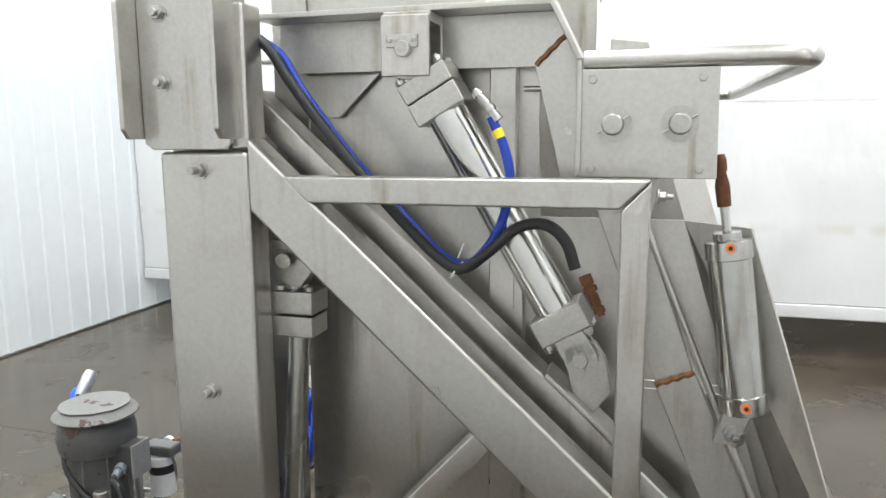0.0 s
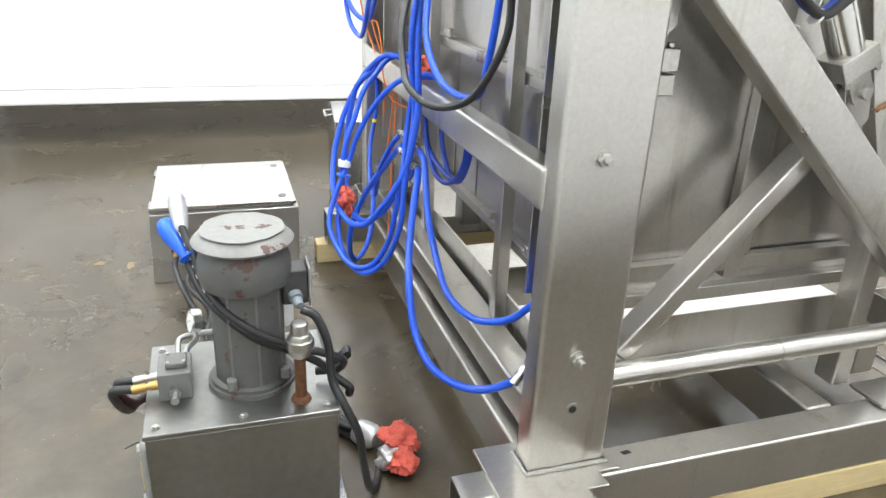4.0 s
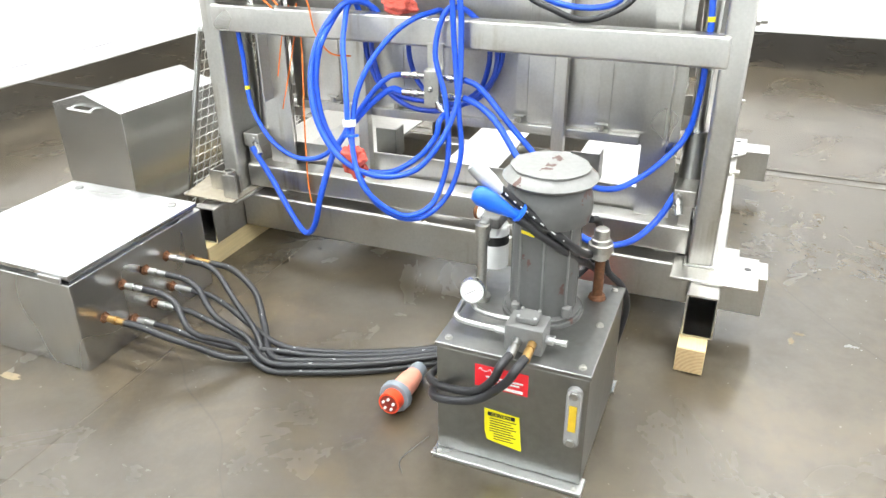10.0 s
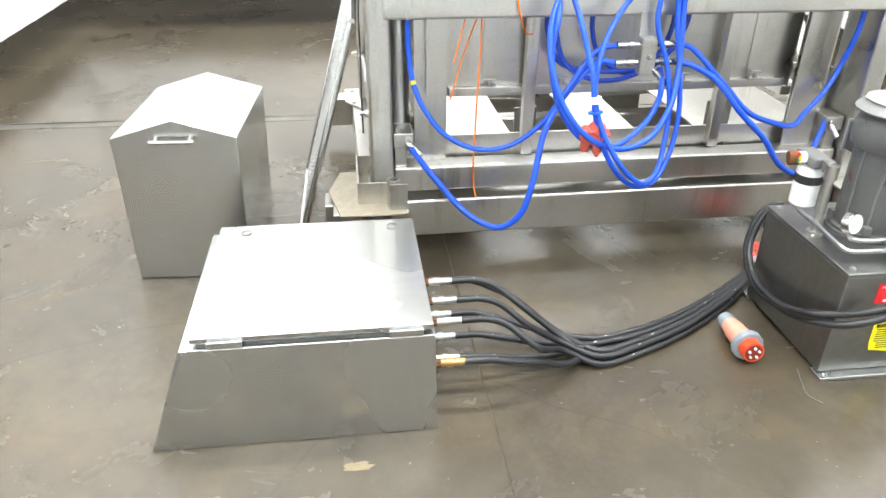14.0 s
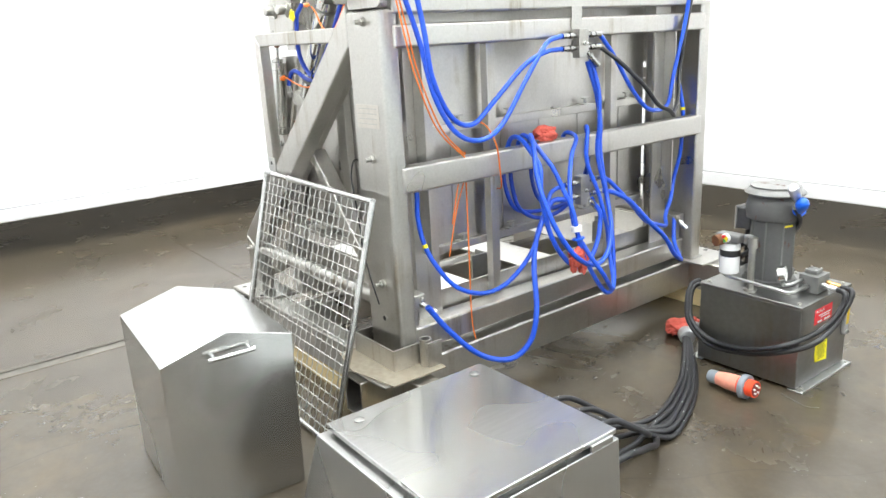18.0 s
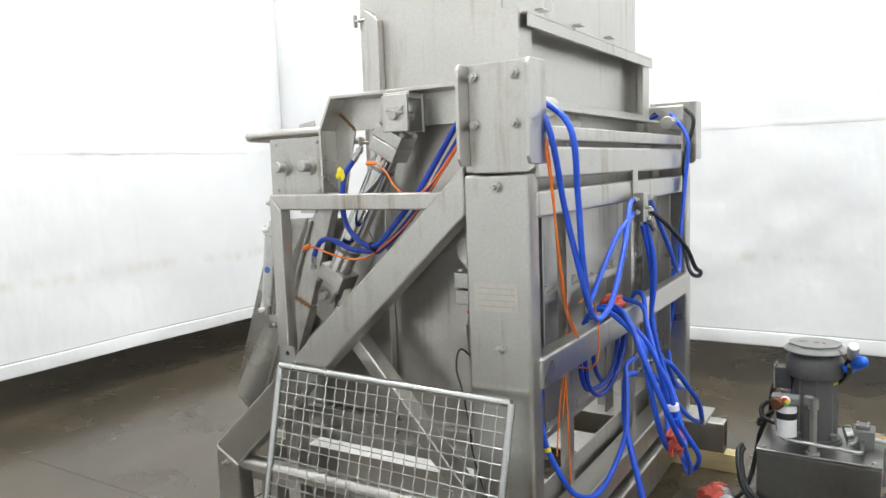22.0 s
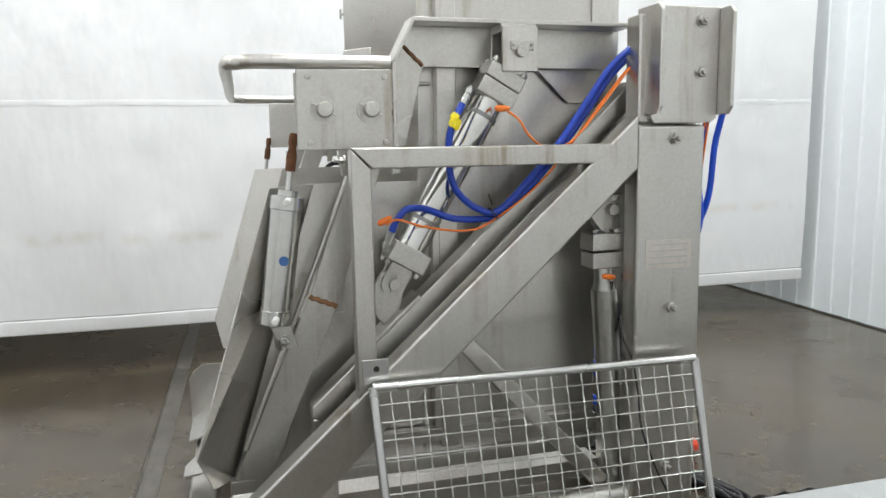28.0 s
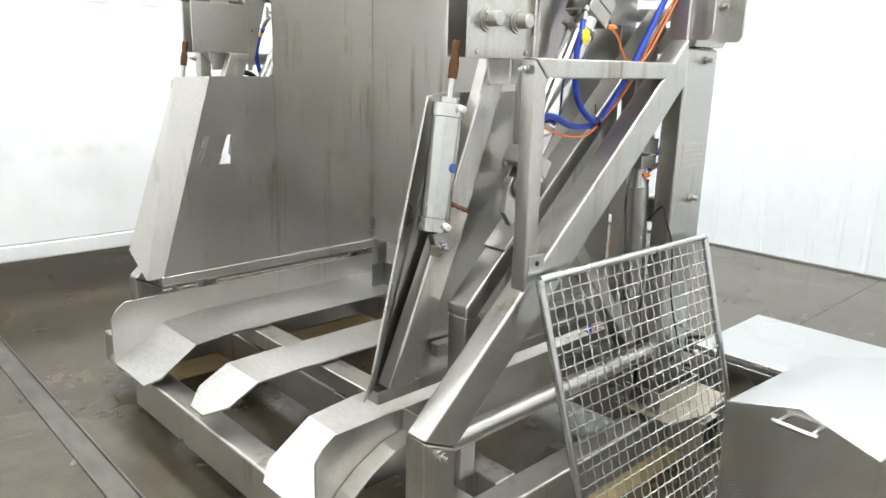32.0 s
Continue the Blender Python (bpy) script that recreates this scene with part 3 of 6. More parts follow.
for side in (-1, 1):
    out = (0, side, 0)
    post = part("post", sbox(side, -1.068, -0.858, 0.905, 0.985, 0.262, 1.575, 0.012), STEEL_S if side > 0 else STEEL, dumper)
    for z in (1.536, 1.058, 0.578):
        part("bolt", hexbolt((-0.970, Y(side, 0.984), z), out, 0.0155, 0.012, 0.02), CAST, post)
    part("sleeve", lathe((-0.966, Y(side, 0.98), 0.437), (-0.966, Y(side, 1.0), 0.437), [(0, 0.017), (0.007, 0.017), (0.007, 0.010), (0.001, 0.010)], 16), CAST, post)
    # black disc in place of the shade inside the sleeve
    part("bore_shade", rod((-0.966, Y(side, 0.9855), 0.437), (-0.966, Y(side, 0.9875), 0.437), 0.0102, 14), INK_SHADE, post, "black disc painted as a shaded bolt hole", smooth=False)
    if side > 0:
        plate = sbox(side, -1.032, -0.886, 0.985, 0.987, 1.17, 1.254, 0.0008)
        part("data_plate", plate, mat("worn_data_plate", (0.60, 0.57, 0.52), 0.38, 1.0, 40, 0.12), post, "blank worn metal data plate")
        rows = bmesh.new()
        for k in range(4):
            bx(-1.020, -0.905 + 0.01 * (k % 2), Y(side, 0.986), Y(side, 0.9878), 1.238 - 0.018 * k, 1.242 - 0.018 * k, 0, 1, rows)
        part("plate_lines", rows, CAST, post, "rows of unreadable stamped lines", smooth=False)
    # hinge bracket above the post
    br = part("hinge_bracket", sprism(side, [(-1.075, 1.578), (-0.90, 1.578), (-0.89, 1.59), (-0.89, 1.89), (-1.095, 1.89), (-1.095, 1.59)], 0.975, 0.992, 0.003), STEEL_S, dumper)
    for x0, x1 in ((-1.107, -1.095), (-0.89, -0.878)):
        cheek = prism([(Y(side, 0.93), 1.60), (Y(side, 1.035), 1.60), (Y(side, 1.05), 1.62), (Y(side, 1.05), 1.87), (Y(side, 1.035), 1.888), (Y(side, 0.93), 1.888)], x0, x1, 0.003, "x")
        part("cheek", cheek, STEEL, br)
    for bxx in (-1.040, -0.910):
        for z in (1.853, 1.715):
            part("bolt", hexbolt((bxx, Y(side, 0.991), z), out, 0.015, 0.012, 0.010), CAST, br)
    part("back_block", sbox(side, -1.05, -0.86, 0.90, 0.975, 1.578, 1.87, 0.008), STEEL, br)
    # the stiff triangle
    diag = part("diagonal_brace", sprism(side, [(-0.860, 1.603), (0.305, 0.548), (0.185, 0.489), (-0.860, 1.453)], 0.91, 0.985, 0.008), STEEL_S, dumper)
    leg = part("front_leg", sprism(side, [(0.305, 0.546), (0.305, 0.262), (0.185, 0.262), (0.185, 0.487)], 0.91, 0.985, 0.008), STEEL_S, dumper)
    part("bolt", hexbolt((0.245, Y(side, 0.984), 0.487), out), CAST, leg)
    part("guard_upright", sprism(side, [(-0.066, 1.523), (-0.117, 1.470), (-0.117, 0.925), (-0.066, 0.878)], 0.935, 0.985, 0.005), STEEL, dumper)
    rail = part("guard_rail", sprism(side, [(-0.066, 1.525), (-0.785, 1.525), (-0.728, 1.472), (-0.119, 1.472)], 0.935, 0.985, 0.005), STEEL_S, dumper)
    part("bolt", hexbolt((-0.055, Y(side, 0.96), 1.495), (1, 0, 0), 0.010, 0.012, 0.012), CAST, rail)
    part("rear_brace", beam((-0.350, Y(side, 0.882), 1.015), (-0.804, Y(side, 0.882), 0.512), 0.07, 0.050, 0.006), STEEL, dumper)
    pipe = part("tie_pipe", rod((-0.86, Y(side, 0.945), 0.488), (0.187, Y(side, 0.945), 0.488), 0.031, 20), STEEL, dumper)
    part("collar", rod((-0.35, Y(side, 0.945), 0.488), (-0.344, Y(side, 0.945), 0.488), 0.0335, 20), STEEL, pipe)
    # inner lift arm and its leg
    arm = part("inner_arm", sprism(side, [(-0.90, 1.700), (0.045, 0.830), (0.045, 0.800), (0.010, 0.780), (-0.90, 1.625)], 0.792, 0.870, 0.006), STEEL_S, dumper)
    part("arm_leg", sprism(side, [(0.043, 0.797), (0.043, 0.27), (-0.02, 0.27), (-0.02, 0.797)], 0.794, 0.868, 0.006), STEEL, dumper)
    # skid tube, stubs and foot plates
    part("skid_tube", open_tube((-1.245, Y(side, 0.975), 0.172), (0.33, Y(side, 0.975), 0.172), 0.10, 0.155), STEEL, dumper)
    for xs, nm in ((-0.985, "rear_stub"), (0.312, "front_stub")):
        part(nm, open_tube((xs, Y(side, 1.026), 0.172), (xs, Y(side, 1.165), 0.172), 0.12, 0.15), STEEL, dumper)
    fp = part("foot_plate", prism([(x, Y(side, s)) for x, s in ((-1.165, 0.86), (-0.83, 0.86), (-0.83, 1.02), (-0.885, 1.02), (-0.885, 1.07), (-0.942, 1.07), (-0.942, 1.135), (-1.165, 1.135))], 0.2505, 0.2625, 0.003, "z"), STEEL, dumper)
    # black disc painted on the plate as the shade of a hole
    part("plate_hole_shade", rod((-1.03, Y(side, 1.10), 0.2622), (-1.03, Y(side, 1.10), 0.2632), 0.012, 16), INK_SHADE, fp, "black disc painted as a shaded bolt hole", smooth=False)
    ring = [(-1.073, 0.900), (-0.853, 0.900), (-0.853, 0.990), (-1.073, 0.990), (-1.073, 0.900)]
    bead = []
    for (x0, s0), (x1, s1) in zip(ring, ring[1:]):
        bead += [(x0 + (x1 - x0) * k / 14 + 0.001 * (k % 2), Y(side, s0 + (s1 - s0) * k / 14), 0.265 + 0.002 * (k % 2)) for k in range(14)]
    part("foot_weld", weld(bead + [bead[0]], 0.006), CAST, post)
    tp = part("toe_plate", prism([(0.06, Y(side, 0.86)), (0.36, Y(side, 0.86)), (0.385, Y(side, 0.90)), (0.385, Y(side, 1.06)), (0.16, Y(side, 1.06)), (0.06, Y(side, 0.98))], 0.2505, 0.2625, 0.003, "z"), STEEL, dumper)
    for hx, hs in ((0.13, 1.015), (0.33, 1.02)):
        # shade of the toe plate's holes, painted as black discs
        part("plate_hole_shade", rod((hx, Y(side, hs), 0.2622), (hx, Y(side, hs), 0.2632), 0.012, 16), INK_SHADE, tp, "black disc painted as a shaded bolt hole", smooth=False)
    # flat black patch for the shade in a slot, nothing is cut
    part("skid_slot_shade", prism([(-0.79, Y(side, 0.955)), (-0.765, Y(side, 0.952)), (-0.76, Y(side, 0.965)), (-0.785, Y(side, 0.968))], 0.2492, 0.2502, 0, "z"), INK_SHADE, dumper, "black patch painted as a shaded slot in the skid", smooth=False)

# cross members between the posts
for z0, z1, nm in ((0.928, 1.028, "cross_beam"), (1.442, 1.522, "cross_beam"), (1.556, 1.650, "cross_beam")):
    part(nm, bx(-1.077, -1.02, Y(-1, 0.93), Y(1, 0.93), z0, z1, 0.010), STEEL, dumper)
part("hinge_rail", bx(-1.06, -0.99, Y(-1, 0.86), Y(1, 0.86), 1.670, 1.715, 0.006), STEEL, dumper)
for side in (-1, 1):
    part("hinge_pin", rod((-1.02, Y(side, 0.70), 1.775), (-1.02, Y(side, 0.90), 1.775), 0.032, 20, 0.003), CAST, dumper)
part("rear_base_beam", bx(-1.05, -0.95, Y(-1, 0.925), Y(1, 0.925), 0.098, 0.25, 0.010), STEEL, dumper)
part("rear_sill_beam", bx(-1.02, -0.92, Y(-1, 0.90), Y(1, 0.90), 0.275, 0.375, 0.010), STEEL, dumper)
part("front_base_beam", bx(0.345, 0.445, Y(-1, 0.63), Y(1, 0.63), 0.098, 0.25, 0.010), STEEL, dumper)
part("middle_base_beam", bx(-0.155, -0.06, Y(-1, 0.925), Y(1, 0.925), 0.098, 0.25, 0.010), STEEL, dumper)

# open socket round the foot of one post
socket = thing("post_socket", (-0.965, Y(1, 0.945), 0.263), "welded stainless socket tray round the post foot", "bracket")
for x0, x1, s0, s1, nm in ((-1.105, -1.098, 0.885, 1.035, "socket_wall"), (-0.835, -0.828, 0.885, 1.035, "socket_wall"), (-1.098, -0.835, 1.028, 1.035, "socket_wall")):
    part(nm, sbox(1, x0, x1, s0, s1, 0.2628, 0.352, 0.001), STEEL, socket)
part("socket_base", prism([(-1.20, Y(1, 0.86)), (-0.80, Y(1, 0.86)), (-0.80, Y(1, 1.10)), (-0.98, Y(1, 1.145)), (-1.20, Y(1, 1.10))], 0.2630, 0.2690, 0.001, "z"), mat("dirty_steel_tray", (0.36, 0.32, 0.25), 0.6, 0.5, 40, 0.25, 0.3, 0.5, (0.22, 0.18, 0.12)), socket, "dusty base tray")
part("socket_pipe", lathe((-1.135, Y(1, 0.905), 0.269), (-1.135, Y(1, 0.905), 1), [(0, 0.024), (0.108, 0.024), (0.108, 0.018), (0.06, 0.018)], 18), STEEL, socket)
part("socket_angle", sbox(1, -1.17, -1.163, 0.855, 0.92, 0.27, 0.37, 0.001), STEEL, socket)
part("ramp_cross_bar", bx(-0.072, 0.022, Y(-1, 0.72), Y(1, 0.72), 0.322, 0.390, 0.006), STEEL, dumper)


def ramp_strip(y0, y1, line, clip0=0.0, clip1=0.0):
    """A folded plate along the line of (x, z); its nose corners are clipped at y0 and y1."""
    b = bmesh.new()
    t = 0.007
    rows = [(x, z, 0.0, 0.0) for x, z in line]
    (xa, za), (xb, zb) = line[-2:]
    k = 1 - max(clip0, clip1, 0.001) / (xb - xa)
    rows.insert(-1, (xa + (xb - xa) * k, za + (zb - za) * k, 0.0, 0.0))
    rows[-1] = (xb, zb, clip0, clip1)
    for x, z, c0, c1 in rows:
        for yy, zz in ((y0 + c0, z), (y1 - c1, z), (y1 - c1, z - t), (y0 + c0, z - t)):
            b.verts.new((x, yy, zz))
    b.verts.ensure_lookup_table()
    for k in range(len(rows) - 1):
        i = 4 * k
        for a in range(4):
            c = (a + 1) % 4
            b.faces.new([b.verts[j] for j in (i + a, i + c, i + 4 + c, i + 4 + a)])
    b.faces.new([b.verts[j] for j in range(4)])
    b.faces.new([b.verts[-4 + j] for j in range(4)])
    return b


OUTER_LINE = [(-0.90, 0.402), (0.105, 0.402), (0.275, 0.386), (0.476, 0.252)]
MIDDLE_LINE = [(-0.90, 0.404), (0.13, 0.404), (0.282, 0.400), (0.462, 0.308)]
RAMP = mat("worn_ramp_stainless", (0.57, 0.56, 0.54), 0.42, 1.0, 25, 0.14, 0.05, 0.25, (0.36, 0.31, 0.25), stretch=(4, 1, 1))
part("fork_ramp", ramp_strip(1.598, 1.935, OUTER_LINE, 0.0, 0.05), RAMP, dumper, "outer ramp plate worn bright", smooth=False)
part("fork_ramp", ramp_strip(2.205, 2.430, MIDDLE_LINE, 0.065, 0.065), RAMP, dumper, "middle ramp plate worn bright", smooth=False)
part("fork_ramp", ramp_strip(2.735, 3.072, OUTER_LINE, 0.05, 0.0), RAMP, dumper, "outer ramp plate worn bright", smooth=False)
for side in (-1, 1):
    part("ramp_side", sprism(side, [(-0.90, 0.30), (0.36, 0.30), (0.47, 0.245), (0.481, 0.245), (0.481, 0.443), (0.457, 0.482), (0.418, 0.510), (-0.90, 0.510)], 0.737, 0.744, 0.0015), STEEL, dumper)
    lip = bmesh.new()
    line = [(0.175, 0.446), (0.255, 0.430), (0.336, 0.390), (0.405, 0.342), (0.450, 0.288), (0.474, 0.250)]
    vs = [[lip.verts.new((x, Y(side, s), z + dz)) for s, dz in ((0.746, 0), (0.812, 0), (0.812, -0.006), (0.746, -0.006))] for x, z in line]
    for p, q in zip(vs, vs[1:]):
        for a in range(4):
            lip.faces.new((p[a], p[(a + 1) % 4], q[(a + 1) % 4], q[a]))
    lip.faces.new(vs[0])
    lip.faces.new(vs[-1])
    part("ramp_lip", lip, STEEL, dumper, smooth=False)
    part("ramp_gusset", sprism(side, [(0.166, 0.415), (0.174, 0.415), (0.174, 0.512), (0.166, 0.512)], 0.746, 0.836, 0.001), STEEL, dumper)
    # trough plates behind the ramps
    part("trough_side", sprism(side, [(-0.895, 0.345), (-0.895, 0.455), (-0.60, 0.455), (-0.60, 0.345)], 0.746, 0.752, 0.001), STEEL, dumper)
part("trough_plate", bx(-0.905, -0.897, 1.565, 3.085, 0.345, 0.455, 0.002), STEEL, dumper)
for yy, w in ((2.64, 0.09), (1.80, 0.11)):
    angle = bx(-0.80, -0.794, yy, yy + w, 0.40, 0.52, 0.001)
    bx(-0.80, -0.72, yy, yy + 0.006, 0.40, 0.52, 0.001, 1, angle)
    part("stop_angle", angle, STEEL_D, dumper)

# ---------------------------------------------------------------- the tilting carriage
for side in (-1, 1):
    out = (0, side, 0)
    main = [(-0.868, 0.595), (-0.305, 0.595), (-0.305, 2.345), (-0.328, 2.368), (-0.868, 2.368)]
    part("panel_rail", sbox(side, -0.845, 0.045, 0.7225, 0.756, 0.640, 0.682, 0.003), STEEL, dumper)
    part("panel_post", sbox(side, -0.384, -0.328, 0.7225, 0.756, 0.684, 1.30, 0.005), STEEL, dumper)
    wing = part("side_panel", sprism(side, main, 0.715, 0.721, 0), STEEL, dumper, smooth=False)
    hole = [(-0.073, 1.053), (0.090, 1.053), (0.043, 1.178), (-0.081, 1.178)]
    rim_ = [(-0.300, 0.590), (0.262, 0.590), (0.005, 1.425), (-0.300, 1.425)]
    fore = bmesh.new()
    loops = [[fore.verts.new((x, Y(side, s), z)) for x, z in ring] for ring, s in ((rim_, 0.7085), (hole, 0.7085), (hole, 0.7145), (rim_, 0.7145))]
    for k in range(4):
        j = (k + 1) % 4
        for m0, m1 in ((0, 1), (1, 2), (2, 3), (3, 0)):
            fore.faces.new((loops[m0][k], loops[m0][j], loops[m1][j], loops[m1][k]))
    part("front_panel", fore, STEEL, wing, "front side sheet with a square cut-out", smooth=False)
    part("step_tab", sprism(side, [(-0.356, 0.590), (-0.301, 0.590), (-0.301, 1.533), (-0.356, 1.537)], 0.7085, 0.7145, 0), STEEL, wing, smooth=False)
    flange = bmesh.new()
    q = [(0.005, 0.712, 1.425), (0.262, 0.712, 0.590), (0.318, 0.745, 0.578), (0.352, 0.825, 0.705), (0.128, 0.775, 1.420)]
    a = [flange.verts.new((x, Y(side, s), z)) for x, s, z in q]
    c = [flange.verts.new((x - 0.004, Y(side, s + 0.004), z)) for x, s, z in q]
    flange.faces.new(a)
    flange.faces.new(c[::-1])
    for i in range(5):
        flange.faces.new((a[i], a[(i + 1) % 5], c[(i + 1) % 5], c[i]))
    part("panel_flange", flange, STEEL, wing, "forward edge folded outwards", smooth=False)
    part("stiffener", sprism(side, [(-0.406, 0.62), (-0.348, 0.62), (-0.348, 2.165), (-0.406, 2.118)], 0.722, 0.758, 0.004), STEEL, wing)
    for z in (2.13, 1.70, 0.93):
        toggle = rod((-0.335, Y(side, 0.735), z), (-0.295, Y(side, 0.735), z), 0.006, 10)
        bx(-0.298, -0.290, Y(side, 0.725), Y(side, 0.745), z - 0.022, z + 0.022, 0.002, 1, toggle)
        part("toggle_screw", toggle, CAST, wing)
    part("corner_angle", sprism(side, [(-0.930, 1.50), (-0.842, 1.50), (-0.842, 2.093), (-0.930, 2.097)], 0.722, 0.730, 0.002), STEEL, wing)
    part("corner_flange", bx(-0.930, -0.922, Y(side, 0.63), Y(side, 0.722), 1.70, 2.093, 0.002), STEEL, wing)
    part("lower_rail", sprism(side, [(-0.86, 0.553), (0.27, 0.553), (0.27, 0.594), (-0.86, 0.594)], 0.700, 0.750, 0.004), STEEL, wing)
    # the lifting channel round the top
    web = [(-0.885, 1.85), (-0.262, 1.85), (-0.212, 1.745), (-0.212, 1.45), (-0.232, 1.45), (-0.305, 1.742), (-0.885, 1.742)]
    chan = part("lift_channel", sprism(side, web, 0.772, 0.779, 0.001), STEEL_S, dumper)
    rim = sprism(side, [(-0.905, 1.851), (-0.258, 1.851), (-0.258, 1.863), (-0.905, 1.863)], 0.762, 0.860, 0.002)
    join(rim, sprism(side, [(-0.260, 1.863), (-0.265, 1.851), (-0.212, 1.745), (-0.202, 1.748)], 0.762, 0.860, 0.002))
    join(rim, sprism(side, [(-0.202, 1.747), (-0.212, 1.745), (-0.212, 1.525), (-0.202, 1.525)], 0.762, 0.860, 0.002))
    part("channel_flange", rim, STEEL, chan)
    part("gusset", sprism(side, [(-0.885, 1.741), (-0.66, 1.741), (-0.76, 1.645), (-0.885, 1.645)], 0.735, 0.742, 0.001), STEEL, chan)
    seam = weld([(-0.303 + 0.0095 * k, Y(side, 0.781), 1.744 + 0.009 * k + 0.003 * (k % 2)) for k in range(8)], 0.0055)
    part("rusty_weld", seam, mat("rust_weld", (0.26, 0.13, 0.06), 0.7, 0.3, 70, 0.5, 0.4), chan, "rust-stained weld bead")
    part("channel_spacer", sprism(side, [(-0.86, 1.755), (-0.29, 1.755), (-0.29, 1.84), (-0.86, 1.84)], 0.722, 0.771, 0.003), STEEL, chan)
    # pin block of the tilt cylinder
    pb = part("pin_block", sprism(side, [(-0.602, 1.722), (-0.50, 1.722), (-0.50, 1.842), (-0.602, 1.842)], 0.874, 0.886, 0.003), STEEL, dumper)
    part("back_cheek", sprism(side, [(-0.602, 1.722), (-0.50, 1.722), (-0.50, 1.85), (-0.602, 1.85)], 0.782, 0.794, 0.003), STEEL, pb)
    part("bridge", sprism(side, [(-0.602, 1.828), (-0.50, 1.828), (-0.50, 1.85), (-0.602, 1.85)], 0.795, 0.873, 0.003), STEEL, pb)
    part("pin", rod((-0.552, Y(side, 0.78), 1.775), (-0.552, Y(side, 0.902), 1.775), 0.016, 18, 0.002), CAST, pb)
    part("keeper", sprism(side, [(-0.588, 1.778), (-0.522, 1.778), (-0.522, 1.803), (-0.588, 1.803)], 0.8865, 0.893, 0.001), CAST, pb)
    for x in (-0.58, -0.53):
        part("bolt", hexbolt((x, Y(side, 0.893), 1.793), out, 0.006, 0.005, 0, False), CAST, pb)
    # link plates with their two pins
    lp = part("link_plate", sprism(side, [(-0.212, 1.521), (0.050, 1.520), (0.047, 1.727), (-0.214, 1.728)], 0.837, 0.849, 0.002), STEEL_S, dumper)
    part("inner_plate", sprism(side, [(-0.205, 1.522), (0.048, 1.522), (0.048, 1.725), (-0.205, 1.725)], 0.757, 0.767, 0.002), STEEL, lp)
    for x in (-0.141, -0.020):
        pin = lathe((x, Y(side, 0.849), 1.623), (x, Y(side, 0.90), 1.623), [(0, 0.035), (0.006, 0.035), (0.006, 0.029), (0.010, 0.029), (0.010, 0.0205), (0.042, 0.0205), (0.046, 0.016)], 22)
        part("link_pin", pin, CAST, lp)
        part("split_pin", rod((x - 0.030, Y(side, 0.866), 1.607), (x + 0.030, Y(side, 0.866), 1.639), 0.0022, 6), CAST, lp)
    for x in (-0.182, 0.018):
        for z in (1.538, 1.708):
            part("bolt", hexbolt((x, Y(side, 0.848), z), out, 0.0085, 0.006, 0, False), CAST, lp)
    part("link_arm", sprism(side, [(-0.152, 1.787), (-0.082, 1.777), (-0.040, 1.60), (-0.065, 1.45), (-0.14, 1.45), (-0.155, 1.60)], 0.815, 0.825, 0.002), STEEL, lp)
    # locking strut: slanted channel with a bead along its edge
    strut = part("locking_strut", sprism(side, [(-0.200, 1.52), (-0.110, 1.52), (0.030, 1.118), (-0.044, 1.088)], 0.735, 0.776, 0.003), STEEL_S, dumper)
    part("lower_strut", sprism(side, [(-0.046, 1.086), (0.033, 1.116), (0.256, 0.612), (0.160, 0.600)], 0.732, 0.780, 0.003), STEEL_S, strut)
    part("strut_weld", weld([(-0.043 + 0.0105 * k, Y(side, 0.779), 1.084 + 0.0045 * k + 0.004 * (k % 2)) for k in range(8)], 0.007), bpy.data.materials["rust_weld"], strut, "rust-stained weld bead")
    part("edge_rod", rod((-0.075, Y(side, 0.783), 1.42), (0.222, Y(side, 0.786), 0.70), 0.007, 10), STEEL, strut)
    part("strut_backing", sprism(side, [(0.005, 1.04), (0.040, 1.04), (0.20, 0.61), (0.13, 0.61)], 0.722, 0.731, 0.002), STEEL, strut)
    # air cylinder of the lock
    sA = 0.811
    top, low = Vector((0.059, Y(side, sA), 1.540)), Vector((0.130, Y(side, sA), 1.045))
    d = (low - top).normalized()
    air = part("air_cylinder", lathe(top + d * 0.125, low, [(0, 0.012), (0, 0.027), (0.014, 0.027), (0.016, 0.044), (0.05, 0.0455), (0.052, 0.0415), (0.322, 0.0415), (0.324, 0.0455), (0.36, 0.0445), (0.362, 0.02)], 28), AIRTUBE, dumper, "polished air cylinder, stains and reflection bands in its colour")
    part("piston_rod", rod(top + d * 0.07, top + d * 0.13, 0.0085, 12), POLISH, air)
    part("rod_fork", lathe(top - d * 0.025, top + d * 0.08, [(0, 0.009), (0.01, 0.012), (0.03, 0.012), (0.035, 0.009), (0.06, 0.014), (0.10, 0.013)], 12), RUST, air, "rusty rod fork")
    for k, tt in ((0, 0.15), (1, 0.465)):
        p = top + d * tt + Vector((0, side * 0.044, 0))
        if side < 0:
            boss = part("port_boss", rod(p - Vector((0, side * 0.004, 0)), p + Vector((0, side * 0.003, 0)), 0.012, 16), CAST, air)
            part("port", lathe(p + Vector((0, side * 0.0032, 0)), p + Vector((0, side, 0)), [(0, 0.0085), (0.004, 0.0085), (0.004, 0.0045), (0.001, 0.0045)], 14), ORANGE, boss, "orange push-in port")
